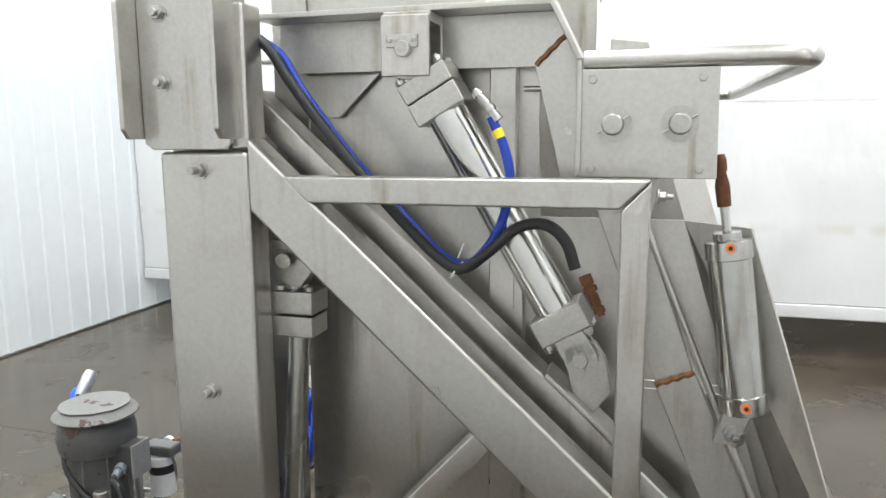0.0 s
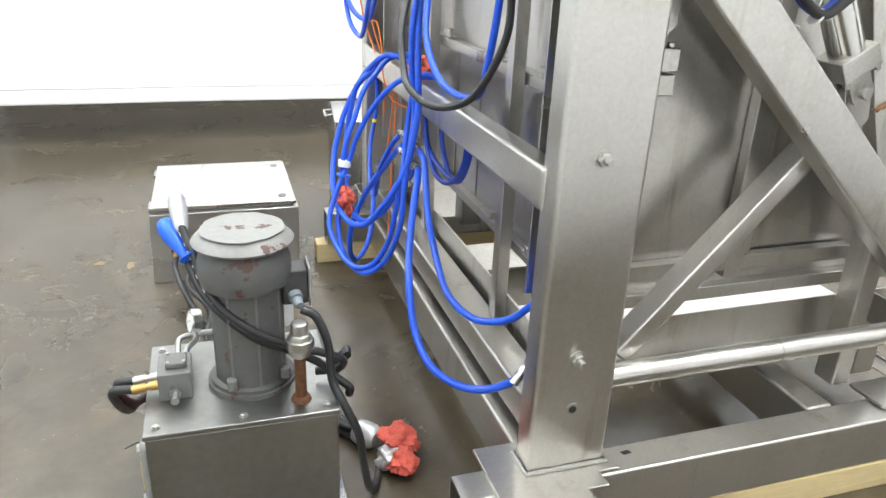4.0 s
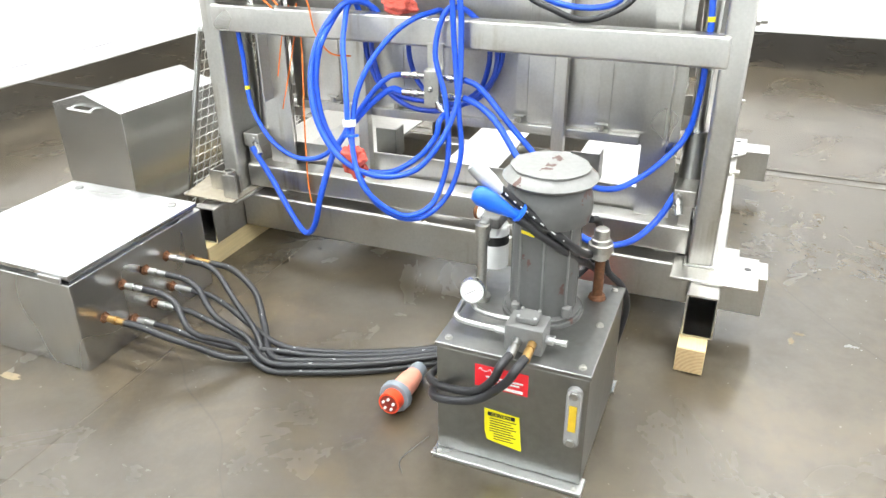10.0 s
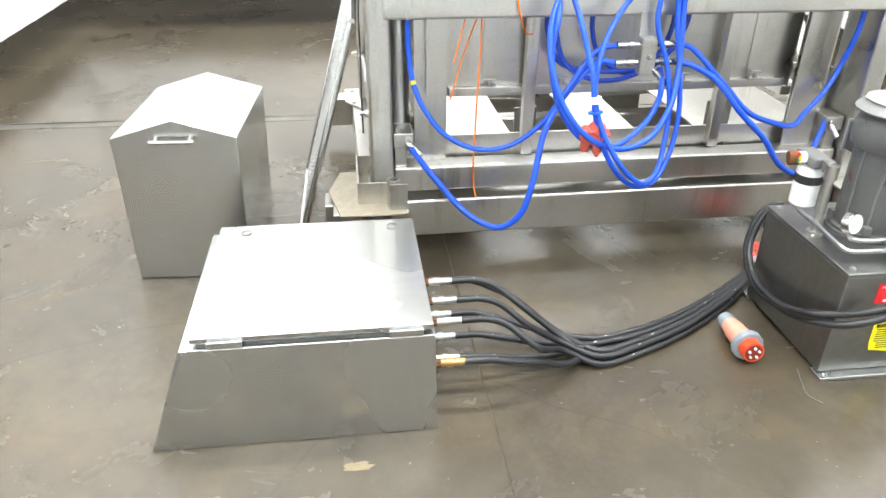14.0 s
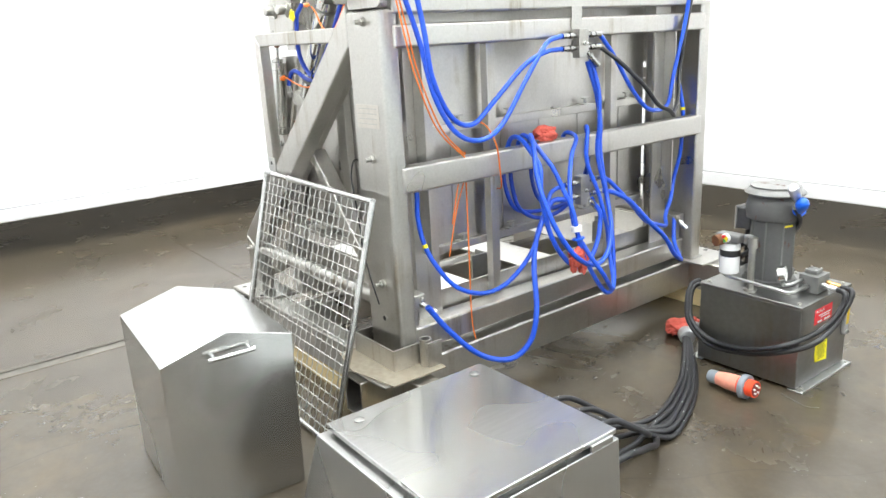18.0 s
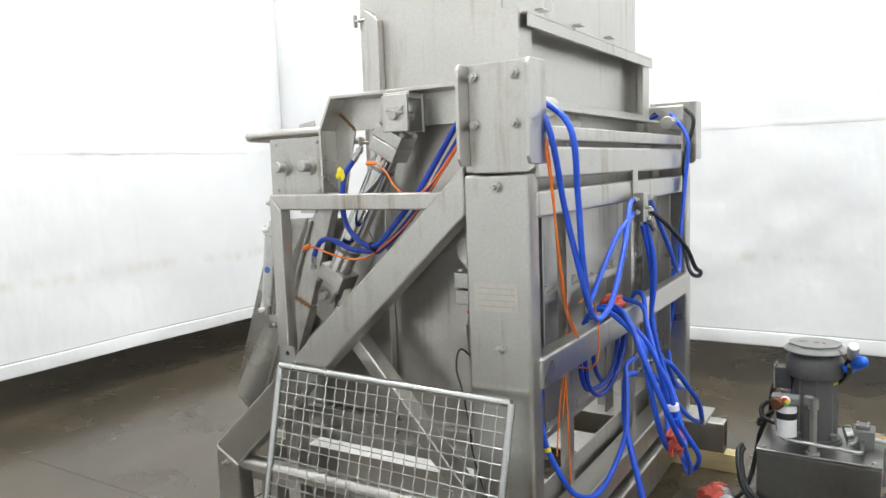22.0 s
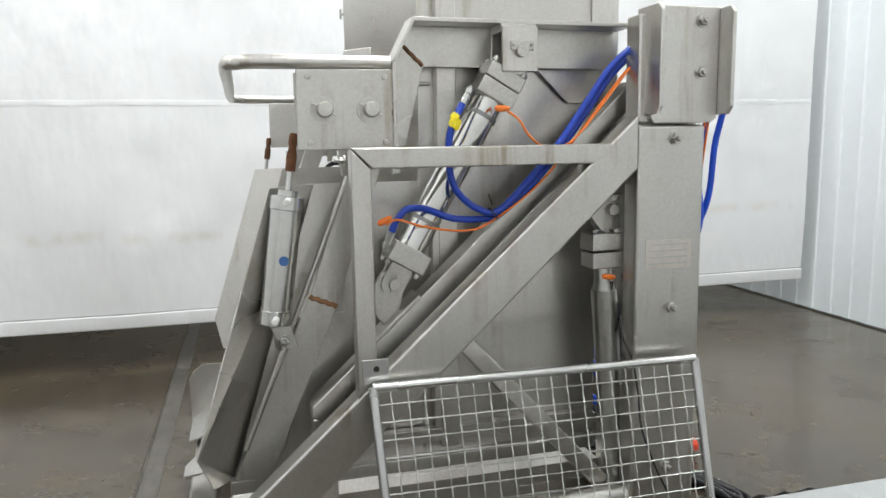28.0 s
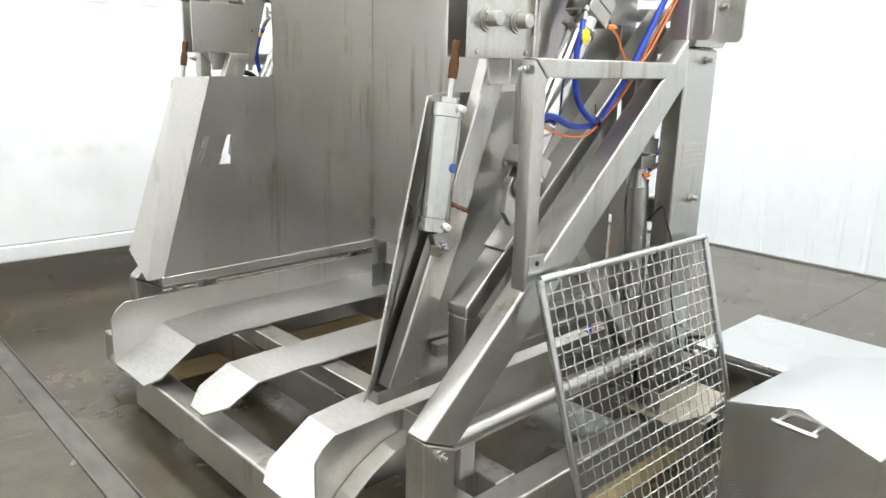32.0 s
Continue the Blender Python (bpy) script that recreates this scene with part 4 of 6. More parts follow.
            # black centre disc stands for the shade inside the port
            part("port_hole_shade", rod(p + Vector((0, side * 0.0062, 0)), p + Vector((0, side * 0.0066, 0)), 0.0044, 10), INK_SHADE, boss, smooth=False)
        else:
            part("port", rod(p, p + Vector((0.006, side * 0.022, -0.004)), 0.009, 12, 0.002), WHITE_P, air, "white push-in elbow")
    if side > 0:
        p = top + d * 0.31 + Vector((-0.004, side * 0.0410, 0))
        part("maker_mark", rod(p, p + Vector((0, 0.0015 * side, 0)), 0.013, 18), BLUE_MUTED, air, "round blue sticker")
    part("lower_lug", sprism(side, [(0.09, 1.06), (0.14, 1.05), (0.115, 0.985), (0.07, 0.99)], sA - 0.012, sA + 0.012, 0.003), CAST, air)
    part("lower_bolt", hexbolt((0.104, Y(side, sA + 0.012), 1.012), (0.25, side, 0), 0.013, 0.012, 0.014), ZINC, air)
    part("lower_fork", beam((0.085, Y(side, sA - 0.02), 1.010), (0.125, Y(side, sA + 0.010), 1.000), 0.030, 0.034, 0.004), CAST, air)
    # hydraulic tilt cylinder
    sC = 0.832
    p0, p1 = Vector((-0.552, Y(side, sC), 1.775)), Vector((-0.192, Y(side, sC), 1.153))
    d = (p1 - p0).normalized()
    up = Vector((0, side, 0))
    L = (p1 - p0).length
    tilt = part("tilt_cylinder", rod(p0 + d * 0.13, p1 - d * 0.09, 0.0425, 32), POLISH, dumper, "polished hydraulic cylinder barrel")
    part("rod_eye", beam(p0 - d * 0.02, p0 + d * 0.05, 0.032, 0.032, 0.006, up), CAST, tilt)
    part("head_block", beam(p0 + d * 0.055, p0 + d * 0.098, 0.112, 0.094, 0.004, up), CAST, tilt)
    part("head_flange", beam(p0 + d * 0.1, p0 + d * 0.148, 0.112, 0.094, 0.004, up), CAST, tilt)
    part("cap_block", beam(p1 - d * 0.112, p1 - d * 0.055, 0.112, 0.094, 0.004, up), CAST, tilt)
    sd = d.cross(up).normalized()
    if side > 0:
        for tt in (0.19, L - 0.20):
            part("sensor_clamp", lathe(p0 + d * tt, p1, [(0, 0.0437), (0, 0.0462), (0.011, 0.0462), (0.011, 0.0437)], 28), STEEL_D, tilt, "steel band clamp holding a sensor")
            part("clamp_ear", beam(p0 + d * (tt + 0.0055) + sd * 0.040 - up * 0.02, p0 + d * (tt + 0.0055) + sd * 0.066 - up * 0.022, 0.011, 0.016, 0.002, up), STEEL_D, tilt)
    for a in (-1, 1):
        for c in (-1, 1):
            o = sd * 0.046 * a + up * 0.037 * c
            part("tie_nut", hexbolt(p0 + d * 0.055 + o, -d, 0.010, 0.012, 0.004, False), CAST, tilt)
            part("tie_nut", hexbolt(p1 - d * 0.055 + o, d, 0.010, 0.012, 0.004, False), CAST, tilt)
    for c in (-1, 1):
        eye = lathe(p1 + up * (0.022 * c) - up * 0.006, p1 + up * (0.022 * c) + up * 0.006, [(0, 0.034), (0.012, 0.034)], 20)
        join(eye, beam(p1 - d * 0.055 + up * 0.022 * c, p1 + up * 0.022 * c, 0.066, 0.012, 0.002, up))
        part("clevis_ear", eye, CAST, tilt)
    part("clevis_pin", rod(p1 - up * 0.045, p1 + up * 0.045, 0.0155, 18, 0.002), CAST, tilt)
    part("split_pin", beam(p1 + up * 0.036 - d * 0.024, p1 + up * 0.036 + d * 0.024, 0.004, 0.004, 0.001), CAST, tilt)
    lug = sprism(side, [(-0.229, 1.155), (-0.204, 1.19), (-0.164, 1.185), (-0.144, 1.155), (-0.130, 1.08), (-0.165, 1.035), (-0.21, 1.075)], 0.821, 0.843, 0.003)
    part("anchor_lug", lug, CAST, dumper)
    part("anchor_pad", beam((-0.262, Y(side, 0.832), 1.118), (-0.105, Y(side, 0.832), 0.974), 0.085, 0.012, 0.003), CAST, dumper)
    # vertical lift cylinder beside the mast
    xL, sL = -0.815, 0.862
    yL = Y(side, sL)
    foot, head = Vector((-0.872, yL, 0.50)), Vector((xL, yL, 1.215))
    lift = part("lift_cylinder", lathe(foot, head, [(0, 0.038), (0.17, 0.038), (0.17, 0.032), (0.19, 0.025), (0.715, 0.024)] if side < 0 else [(0, 0.038), (0.60, 0.038), (0.60, 0.033), (0.63, 0.026), (0.715, 0.024)], 24), BARREL, dumper, "dull upright hydraulic lift cylinder")
    part("lift_head", bx(xL - 0.047, xL + 0.047, yL - 0.040, yL + 0.040, 1.165, 1.212, 0.004), CAST, lift)
    part("lift_cap", bx(xL - 0.049, xL + 0.049, yL - 0.042, yL + 0.042, 1.217, 1.268, 0.004), CAST, lift)
    for dx in (-0.034, 0.034):
        part("head_bolt", hexbolt((xL + dx, yL + side * 0.024, 1.268), (0, 0, 1), 0.009, 0.010, 0.0, False), CAST, lift)
    part("lift_neck", rod((xL - 0.012, yL, 1.268), (xL - 0.014, yL, 1.315), 0.018, 14), BARREL, lift)
    xP = -0.833
    part("lift_clevis", sprism(side, [(xP - 0.035, 1.280), (xP + 0.030, 1.274), (xP + 0.062, 1.314), (xP + 0.070, 1.399), (xP - 0.05, 1.415)], sL - 0.02, sL + 0.02, 0.003), CAST, lift)
    part("lift_pin", rod((xP, yL - 0.035, 1.336), (xP, yL + side * 0.042, 1.336), 0.017, 16, 0.002), CAST, lift)
    part("lift_keeper", sprism(side, [(xP - 0.03, 1.358), (xP + 0.045, 1.358), (xP + 0.045, 1.380), (xP - 0.03, 1.380)], sL + 0.021, sL + 0.027, 0.001), CAST, lift)
    vb = part("valve_block", bx(-1.02, -0.90, Y(side, 0.825), Y(side, 0.90), 0.452, 0.51, 0.004), CAST, dumper)
    part("valve_foot", bx(-1.0, -0.86, Y(side, 0.85), Y(side, 0.895), 0.265, 0.450, 0.004), STEEL, vb)
    part("valve_screw", hexbolt((-1.02, Y(side, 0.845), 0.49), (-1, 0, 0), 0.010, 0.012, 0.0, False), CAST, vb)
    # mast channel
    prof = [(-0.955, 0.695), (-0.955, 0.815), (-0.947, 0.815), (-0.947, 0.780), (-0.876, 0.780), (-0.876, 0.730), (-0.884, 0.730), (-0.884, 0.772), (-0.947, 0.772), (-0.947, 0.695)]
    part("mast_channel", prism([(x, Y(side, s)) for x, s in prof], 0.265, 1.575, 0.0, "z"), STEEL, dumper, smooth=False)
    part("mast_plate", sprism(side, [(-1.018, 0.65), (-0.956, 0.65), (-0.956, 1.445), (-1.018, 1.445)], 0.770, 0.778, 0.001), STEEL, dumper)
# back panel, its bars and clips
part("back_panel", bx(-0.870, -0.864, Y(-1, 0.713), Y(1, 0.713), 0.60, 2.366, 0), STEEL, dumper, smooth=False)
for yy in (1.79, 2.09, 2.345, 2.58, 2.86):
    part("panel_rib", bx(-0.8745, -0.8705, yy - 0.022, yy + 0.022, 0.64, 1.095, 0.001), STEEL, dumper)
for z0, z1 in ((0.605, 0.638), (1.10, 1.135)):
    part("panel_bar", bx(-0.90, -0.871, Y(-1, 0.68), Y(1, 0.68), z0, z1, 0.003), STEEL, dumper)
    for yy in (1.79, 2.09, 2.58, 2.86):
        clip = bx(-0.918, -0.880, yy - 0.028, yy + 0.028, z1 + 0.001, z1 + 0.007, 0.001)
        rod((-0.905, yy, z1 + 0.007), (-0.905, yy, z1 + 0.028), 0.010, 10, 0.002, clip)
        bx(-0.914, -0.896, yy - 0.022, yy + 0.022, z1 + 0.028, z1 + 0.034, 0.001, 1, clip)
        part("panel_clip", clip, CAST, dumper)
for yy in (2.71, 1.935):
    part("inner_post", bx(-0.945, -0.905, yy - 0.022, yy + 0.022, 0.376, 1.447, 0.003), STEEL, dumper)
part("top_angle", bx(-0.955, -0.872, Y(-1, 0.70), Y(1, 0.70), 2.075, 2.083, 0.001), STEEL, dumper)
part("top_angle_lip", bx(-0.955, -0.947, Y(-1, 0.70), Y(1, 0.70), 2.035, 2.074, 0.001), STEEL, dumper)
part("back_rail", bx(-0.99, -0.93, Y(-1, 0.69), Y(1, 0.69), 1.775, 1.785, 0.002), STEEL, dumper)
part("back_rail_lip", bx(-0.935, -0.928, Y(-1, 0.69), Y(1, 0.69), 1.786, 1.815, 0.002), STEEL, dumper)
for yy in (2.78, 2.42, 2.06):
    part("hook_lug", bx(-0.905, -0.871, yy - 0.025, yy + 0.025, 2.128, 2.136, 0.002), STEEL, dumper)
# hold-down bar: one bent pipe round the front
bar = [(-0.20, Y(-1, 0.835), 1.745), (0.12, Y(-1, 0.835), 1.745), (0.19, Y(-1, 0.80), 1.745), (0.22, Y(-1, 0.70), 1.745), (0.22, YM, 1.745), (0.22, Y(1, 0.70), 1.745), (0.19, Y(1, 0.80), 1.745), (0.12, Y(1, 0.835), 1.745), (-0.20, Y(1, 0.835), 1.745)]
part("hold_down_bar", sweep(bar, 0.0185, 14, 5), STEEL, dumper, "bent pipe bar across the open front")

# ---------------------------------------------------------------- timber skids


def end_grain_material():
    m = mat("pine_end_grain", (0.50, 0.34, 0.17), 0.75, 0, 90, 0.2, 0.3, 0.3, (0.30, 0.15, 0.09))
    n, l = m.node_tree.nodes, m.node_tree.links
    b = n["Principled BSDF"]
    old = b.inputs["Base Color"].links[0].from_socket
    tc = n.new("ShaderNodeTexCoord")
    wv = n.new("ShaderNodeTexWave")
    wv.wave_type, wv.rings_direction = "RINGS", "X"
    wv.inputs["Scale"].default_value, wv.inputs["Distortion"].default_value, wv.inputs["Detail Scale"].default_value = 26, 1.5, 2.0
    mp = n.new("ShaderNodeMapping")
    mp.inputs["Location"].default_value = (0, -1.30, 0.03)
    l.new(tc.outputs["Object"], mp.inputs["Vector"])
    l.new(mp.outputs["Vector"], wv.inputs["Vector"])
    r = n.new("ShaderNodeMapRange")
    r.inputs["To Max"].default_value = 0.55
    l.new(wv.outputs["Fac"], r.inputs["Value"])
    mx = n.new("ShaderNodeMix")
    mx.data_type = "RGBA"
    mx.inputs["B"].default_value = (0.66, 0.50, 0.28, 1)
    l.new(r.outputs[0], mx.inputs["Factor"])
    l.new(old, mx.inputs["A"])
    l.new(mx.outputs["Result"], b.inputs["Base Color"])
    return m


END_WOOD = end_grain_material()
for side in (-1, 1):
    yc = Y(side, 0.975)
    t = tagged(part("skid_timber", bx(-1.305, 0.28, yc - 0.046, yc + 0.043, 0.0, 0.0935, 0.003), WOOD), "new pale pine timber skid under the machine frame", "timber", "timber skids")
    for xe in (-1.3072, 0.2802):
        part("end_grain", bx(xe, xe + 0.002, yc - 0.044, yc + 0.041, 0.003, 0.0905, 0.0005), END_WOOD, t, "sawn end with growth rings")

# ---------------------------------------------------------------- hydraulic power unit
unit = thing("hydraulic_power_unit", (-1.70, 1.77, 0), "stainless hydraulic power unit with a chipped grey motor", "power unit")
TX0, TX1, TY0, TY1, TZ = -1.935, -1.480, 1.568, 1.975, 0.372
tank = part("tank", bx(TX0, TX1, TY0, TY1, 0.014, TZ - 0.015, 0.004), STEEL_D, unit, "brushed stainless oil tank")
part("tank_lid", bx(TX0 - 0.004, TX1 + 0.004, TY0 - 0.004, TY1 + 0.004, TZ - 0.014, TZ, 0.003), STEEL_D, tank)
for x0, x1 in ((TX0 - 0.032, TX0 + 0.03), (TX1 - 0.03, TX1 + 0.032)):
    part("foot", bx(x0, x1, TY0 - 0.01, TY1 + 0.01, 0.0, 0.0135, 0.003), STEEL_B, tank)
for x in (TX0 + 0.025, (TX0 + TX1) / 2, TX1 - 0.025):
    for y in (TY0 + 0.025, TY1 - 0.025):
        part("lid_screw", hexbolt((x, y, TZ), (0, 0, 1), 0.008, 0.005, 0, True), CAST, tank)
for y in (TY0 + 0.012, TY1 - 0.012):
    part("foot_bolt", hexbolt((TX0 - 0.018, y, 0.0135), (0, 0, 1), 0.006, 0.004, 0, True), CAST, tank)
FX = TX0 - 0.0015


def face_text(body, y, z, size, material, parent, label, flip=True):
    cu = bpy.data.curves.new("lettering", "FONT")
    cu.body, cu.size, cu.align_x, cu.align_y = body, size, "CENTER", "CENTER"
    tmp = new("lettering", cu)
    dg = bpy.context.evaluated_depsgraph_get()
    me = bpy.data.meshes.new_from_object(tmp.evaluated_get(dg))
    bpy.data.objects.remove(tmp)
    me.materials.append(material)
    me.transform(Matrix.Translation((FX - 0.0018, y, z)) @ Euler((radians(90), 0, radians(-90))).to_matrix().to_4x4())
    ob = new("lettering", me)
    ob.parent = parent
    return tagged(ob, label)


red = part("name_label", bx(FX, FX + 0.0012, 1.722, 1.866, 0.262, 0.330, 0), LABEL_R, tank, "red maker's label with worn white print", smooth=False)
marks = bmesh.new()
for k in range(5):
    sweep([(FX - 0.0012, 1.856 - 0.013 * k, 0.316), (FX - 0.0012, 1.850 - 0.013 * k, 0.322 - 0.008 * (k % 2)), (FX - 0.0012, 1.845 - 0.013 * k, 0.314)], 0.0011, 5, 3, marks)
for y0, y1, z in ((1.735, 1.835, 0.298), (1.745, 1.815, 0.288)):
    bx(FX - 0.0012, FX, y0, y1, z - 0.0022, z + 0.0022, 0, 1, marks)
for y0, y1, z in ((1.735, 1.785, 0.271), (1.805, 1.84, 0.271)):
    bx(FX - 0.0012, FX, y0, y1, z - 0.004, z + 0.004, 0, 1, marks)
part("label_print", marks, WHITE_P, red, "white script mark and unreadable lines", smooth=False)
yel = part("caution_label", prism([(1.732, 0.075), (1.741, 0.187), (1.838, 0.193), (1.836, 0.118), (1.829, 0.088)], FX, FX + 0.0012, 0, "x"), LABEL_Y, tank, "torn yellow caution label", smooth=False)
blk = bx(FX - 0.0010, FX, 1.752, 1.828, 0.172, 0.184, 0, 1)
for k in range(9):
    y1 = 1.822 - 0.012 * (k > 5)
    bx(FX - 0.0010, FX, 1.748 + 0.007 * ((k * 5) % 3), y1, 0.163 - 0.0085 * k, 0.1652 - 0.0085 * k, 0, 1, blk)
part("caution_print", blk, INK_SHADE, yel, "black heading bar and lines of small print", smooth=False)
face_text("CAUTION", 1.790, 0.178, 0.012, LABEL_Y, yel, "the word caution in yellow")
sg = part("sight_glass", prism([(1.600 + 0.020 * math.cos(a) + (0), 0.240 + (0.075 if math.sin(a) > 0 else -0.075) + 0.020 * math.sin(a)) for a in [radians(15 + 30 * k) for k in range(12)]], FX - 0.014, FX + 0.001, 0.003, "x"), GREY_LT, tank, "oil level gauge")
part("level_window", bx(FX - 0.0165, FX - 0.0145, 1.590, 1.610, 0.20, 0.282, 0.0008), mat("amber_oil_glass", (0.62, 0.42, 0.03), 0.15, 0, 30, 0.2), sg, "amber oil window")
for z in (0.315, 0.165):
    part("gauge_bolt", hexbolt((FX - 0.014, 1.600, z), (-1, 0, 0), 0.012, 0.008, 0, False), ZINC, sg)
# motor
MX, MY = -1.676, 1.762
motor = part("motor", lathe((MX, MY, TZ), (MX, MY, 1), [(0, 0.112), (0.012, 0.112), (0.012, 0.104), (0.022, 0.104), (0.024, 0.089), (0.288, 0.089), (0.286, 0.104), (0.290, 0.110), (0.318, 0.114), (0.348, 0.113), (0.370, 0.106), (0.390, 0.092), (0.402, 0.075)], 40), HOOD, unit, "grey painted electric motor, paint chipped")
cap = part("fan_cowl", lathe((MX, MY, TZ + 0.392), (MX, MY, 1), [(0, 0.112), (0.002, 0.120), (0.008, 0.123), (0.030, 0.100), (0.031, 0.0)], 40), COWL, motor, "flared fan cowl with peeling paint")
rim = bmesh.new()
ring = []
for k in range(36):
    a = 2 * math.pi * k / 36
    r = 0.101 + 0.007 * noise.noise(Vector((math.cos(a) * 2.6, math.sin(a) * 2.6, 3.0))) + 0.004 * noise.noise(Vector((math.cos(a) * 8, math.sin(a) * 8, 5.0)))
    ring.append(rim.verts.new((MX + r * math.cos(a), MY + r * math.sin(a), TZ + 0.4255)))
rim.faces.new(ring)
ext = bmesh.ops.extrude_face_region(rim, geom=rim.faces[:])
bmesh.ops.translate(rim, verts=[v for v in ext["geom"] if isinstance(v, bmesh.types.BMVert)], vec=(0, 0, 0.0025))
bmesh.ops.recalc_face_normals(rim, faces=rim.faces)
part("cowl_top", rim, COWL_TOP, cap, "flat cowl top, paint flaked at the rim", smooth=False)
for k in range(8):
    a = 2 * math.pi * k / 8 + 0.2
    part("motor_rib", beam((MX + 0.089 * math.cos(a), MY + 0.089 * math.sin(a), TZ + 0.025), (MX + 0.089 * math.cos(a), MY + 0.089 * math.sin(a), TZ + 0.300), 0.006, 0.006, 0.001), GREY_PAINT, motor)
    if k % 2:
        part("flange_lug", bx(MX + 0.096 * math.cos(a) - 0.012, MX + 0.096 * math.cos(a) + 0.012, MY + 0.096 * math.sin(a) - 0.012, MY + 0.096 * math.sin(a) + 0.012, TZ + 0.022, TZ + 0.052, 0.004), GREY_PAINT, motor)


part("arrow_mark", beam((MX - 0.075, MY + 0.0515, TZ + 0.265), (MX - 0.0905, MY + 0.010, TZ + 0.265), 0.002, 0.009, 0), YELLOW, motor, "yellow direction arrow")
tb = part("terminal_box", bx(MX + 0.085, MX + 0.15, MY - 0.035, MY + 0.035, TZ + 0.22, TZ + 0.315, 0.006), mat("dark_terminal_box", (0.055, 0.055, 0.055), 0.5, 0, 60, 0.2, 0.1), motor)
part("box_cover", bx(MX + 0.151, MX + 0.158, MY - 0.04, MY + 0.04, TZ + 0.215, TZ + 0.32, 0.003), GREY_LT, tb)
part("cable_gland", lathe((MX + 0.115, MY - 0.036, TZ + 0.25), (MX + 0.125, MY - 0.09, TZ + 0.235), [(0, 0.018), (0.02, 0.018), (0.02, 0.014), (0.045, 0.011)], 12), GREY_P, tb)
# filter, stand pipes
fp = (-1.66, 1.925)
filt = part("oil_filter", lathe((-1.588, 1.936, 0.430), (-1.588, 1.936, 1), [(0, 0.030), (0.006, 0.041), (0.125, 0.041), (0.135, 0.038), (0.138, 0.028)], 28), WHITE_P, unit, "white spin-on oil filter canister")
part("filter_band", lathe((-1.588, 1.936, 0.510), (-1.588, 1.936, 1), [(0, 0.0415), (0.028, 0.0415)], 28), INK_SHADE, filt, "black printed band")
head = part("filter_head", bx(-1.640, -1.530, 1.906, 1.966, 0.570, 0.607, 0.008), GREY_PAINT, filt)
part("filter_gauge", rod((-1.565, 1.968, 0.583), (-1.555, 2.002, 0.580), 0.024, 16, 0.002), RUST, head, "rusty plug")
part("clog_dial", rod((-1.588, 1.967, 0.593), (-1.588, 1.986, 0.593), 0.019, 18, 0.002), DIAL, head, "small coloured clogging dial")
for a0, m in ((0, LABEL_R), (1, YELLOW), (2, mat("green_dial", (0.05, 0.35, 0.08), 0.4, 0, 20, 0.05))):
    seg = bmesh.new()
    c = seg.verts.new((-1.588, 1.9873, 0.593))
    ring = [seg.verts.new((-1.588 + 0.016 * math.cos(2.09 * a0 + 0.35 * k), 1.9873, 0.593 + 0.016 * math.sin(2.09 * a0 + 0.35 * k))) for k in range(7)]
    for p, q in zip(ring, ring[1:]):
        seg.faces.new((c, p, q))
    part("dial_sector", seg, m, head, smooth=False)
part("return_pipe", lathe((-1.690, 1.938, TZ), (-1.690, 1.938, 1), [(0, 0.026), (0.012, 0.026), (0.012, 0.014), (0.19, 0.014), (0.19, 0.02), (0.235, 0.02)], 16), CAST, unit, "bronze-stained return pipe")
part("pipe_elbow", bx(-1.69, -1.652, 1.923, 1.953, 0.572, 0.615, 0.008), GREY_PAINT, unit)
fill = part("filler_pipe", lathe((-1.564, 1.632, TZ), (-1.562, 1.634, 1), [(0, 0.026), (0.010, 0.022), (0.012, 0.0145), (0.135, 0.0145)], 14), RUST, unit, "rusty filler pipe")
cap_ = part("filler_cap", lathe((-1.562, 1.635, TZ + 0.125), (-1.560, 1.640, 1), [(0, 0.020), (0.004, 0.026), (0.022, 0.031), (0.026, 0.036), (0.048, 0.036), (0.050, 0.030), (0.062, 0.028), (0.064, 0.022), (0.090, 0.022), (0.094, 0.017)], 8), CAST, fill, "malleable iron breather cap")
# valve block with pressure gauge
vbk = part("valve_manifold", bx(-1.905, -1.825, 1.700, 1.800, TZ, TZ + 0.075, 0.003), GREY_PAINT, unit, "grey valve block")
part("manifold_top", bx(-1.885, -1.835, 1.722, 1.778, TZ + 0.076, TZ + 0.092, 0.003), GREY_PAINT, vbk)
for dx in (-0.02, 0.02):
    for dy in (-0.022, 0.022):
        part("bolt", hexbolt((-1.86 + dx, 1.75 + dy, TZ + 0.092), (0, 0, 1), 0.005, 0.004, 0, False), ZINC, vbk)
part("relief_screw", lathe((-1.865, 1.699, TZ + 0.03), (-1.865, 1.63, TZ + 0.03), [(0, 0.014), (0.02, 0.014), (0.02, 0.008), (0.04, 0.008), (0.04, 0.010), (0.052, 0.010)], 10), ZINC, vbk)
part("tube_nut", rod((-1.862, 1.801, TZ + 0.028), (-1.862, 1.835, TZ + 0.028), 0.011, 6), ZINC, vbk)
part("steel_tube", sweep([(-1.862, 1.83, TZ + 0.028), (-1.864, 1.90, TZ + 0.03), (-1.86, 1.945, TZ + 0.035), (-1.82, 1.955, TZ + 0.04), (-1.70, 1.955, TZ + 0.045), (-1.60, 1.956, TZ + 0.05), (-1.565, 1.956, TZ + 0.07), (-1.552, 1.95, TZ + 0.14), (-1.552, 1.93, TZ + 0.21), (-1.56, 1.91, TZ + 0.225)], 0.008, 10, 4), ZINC, unit, "bent steel return tube")
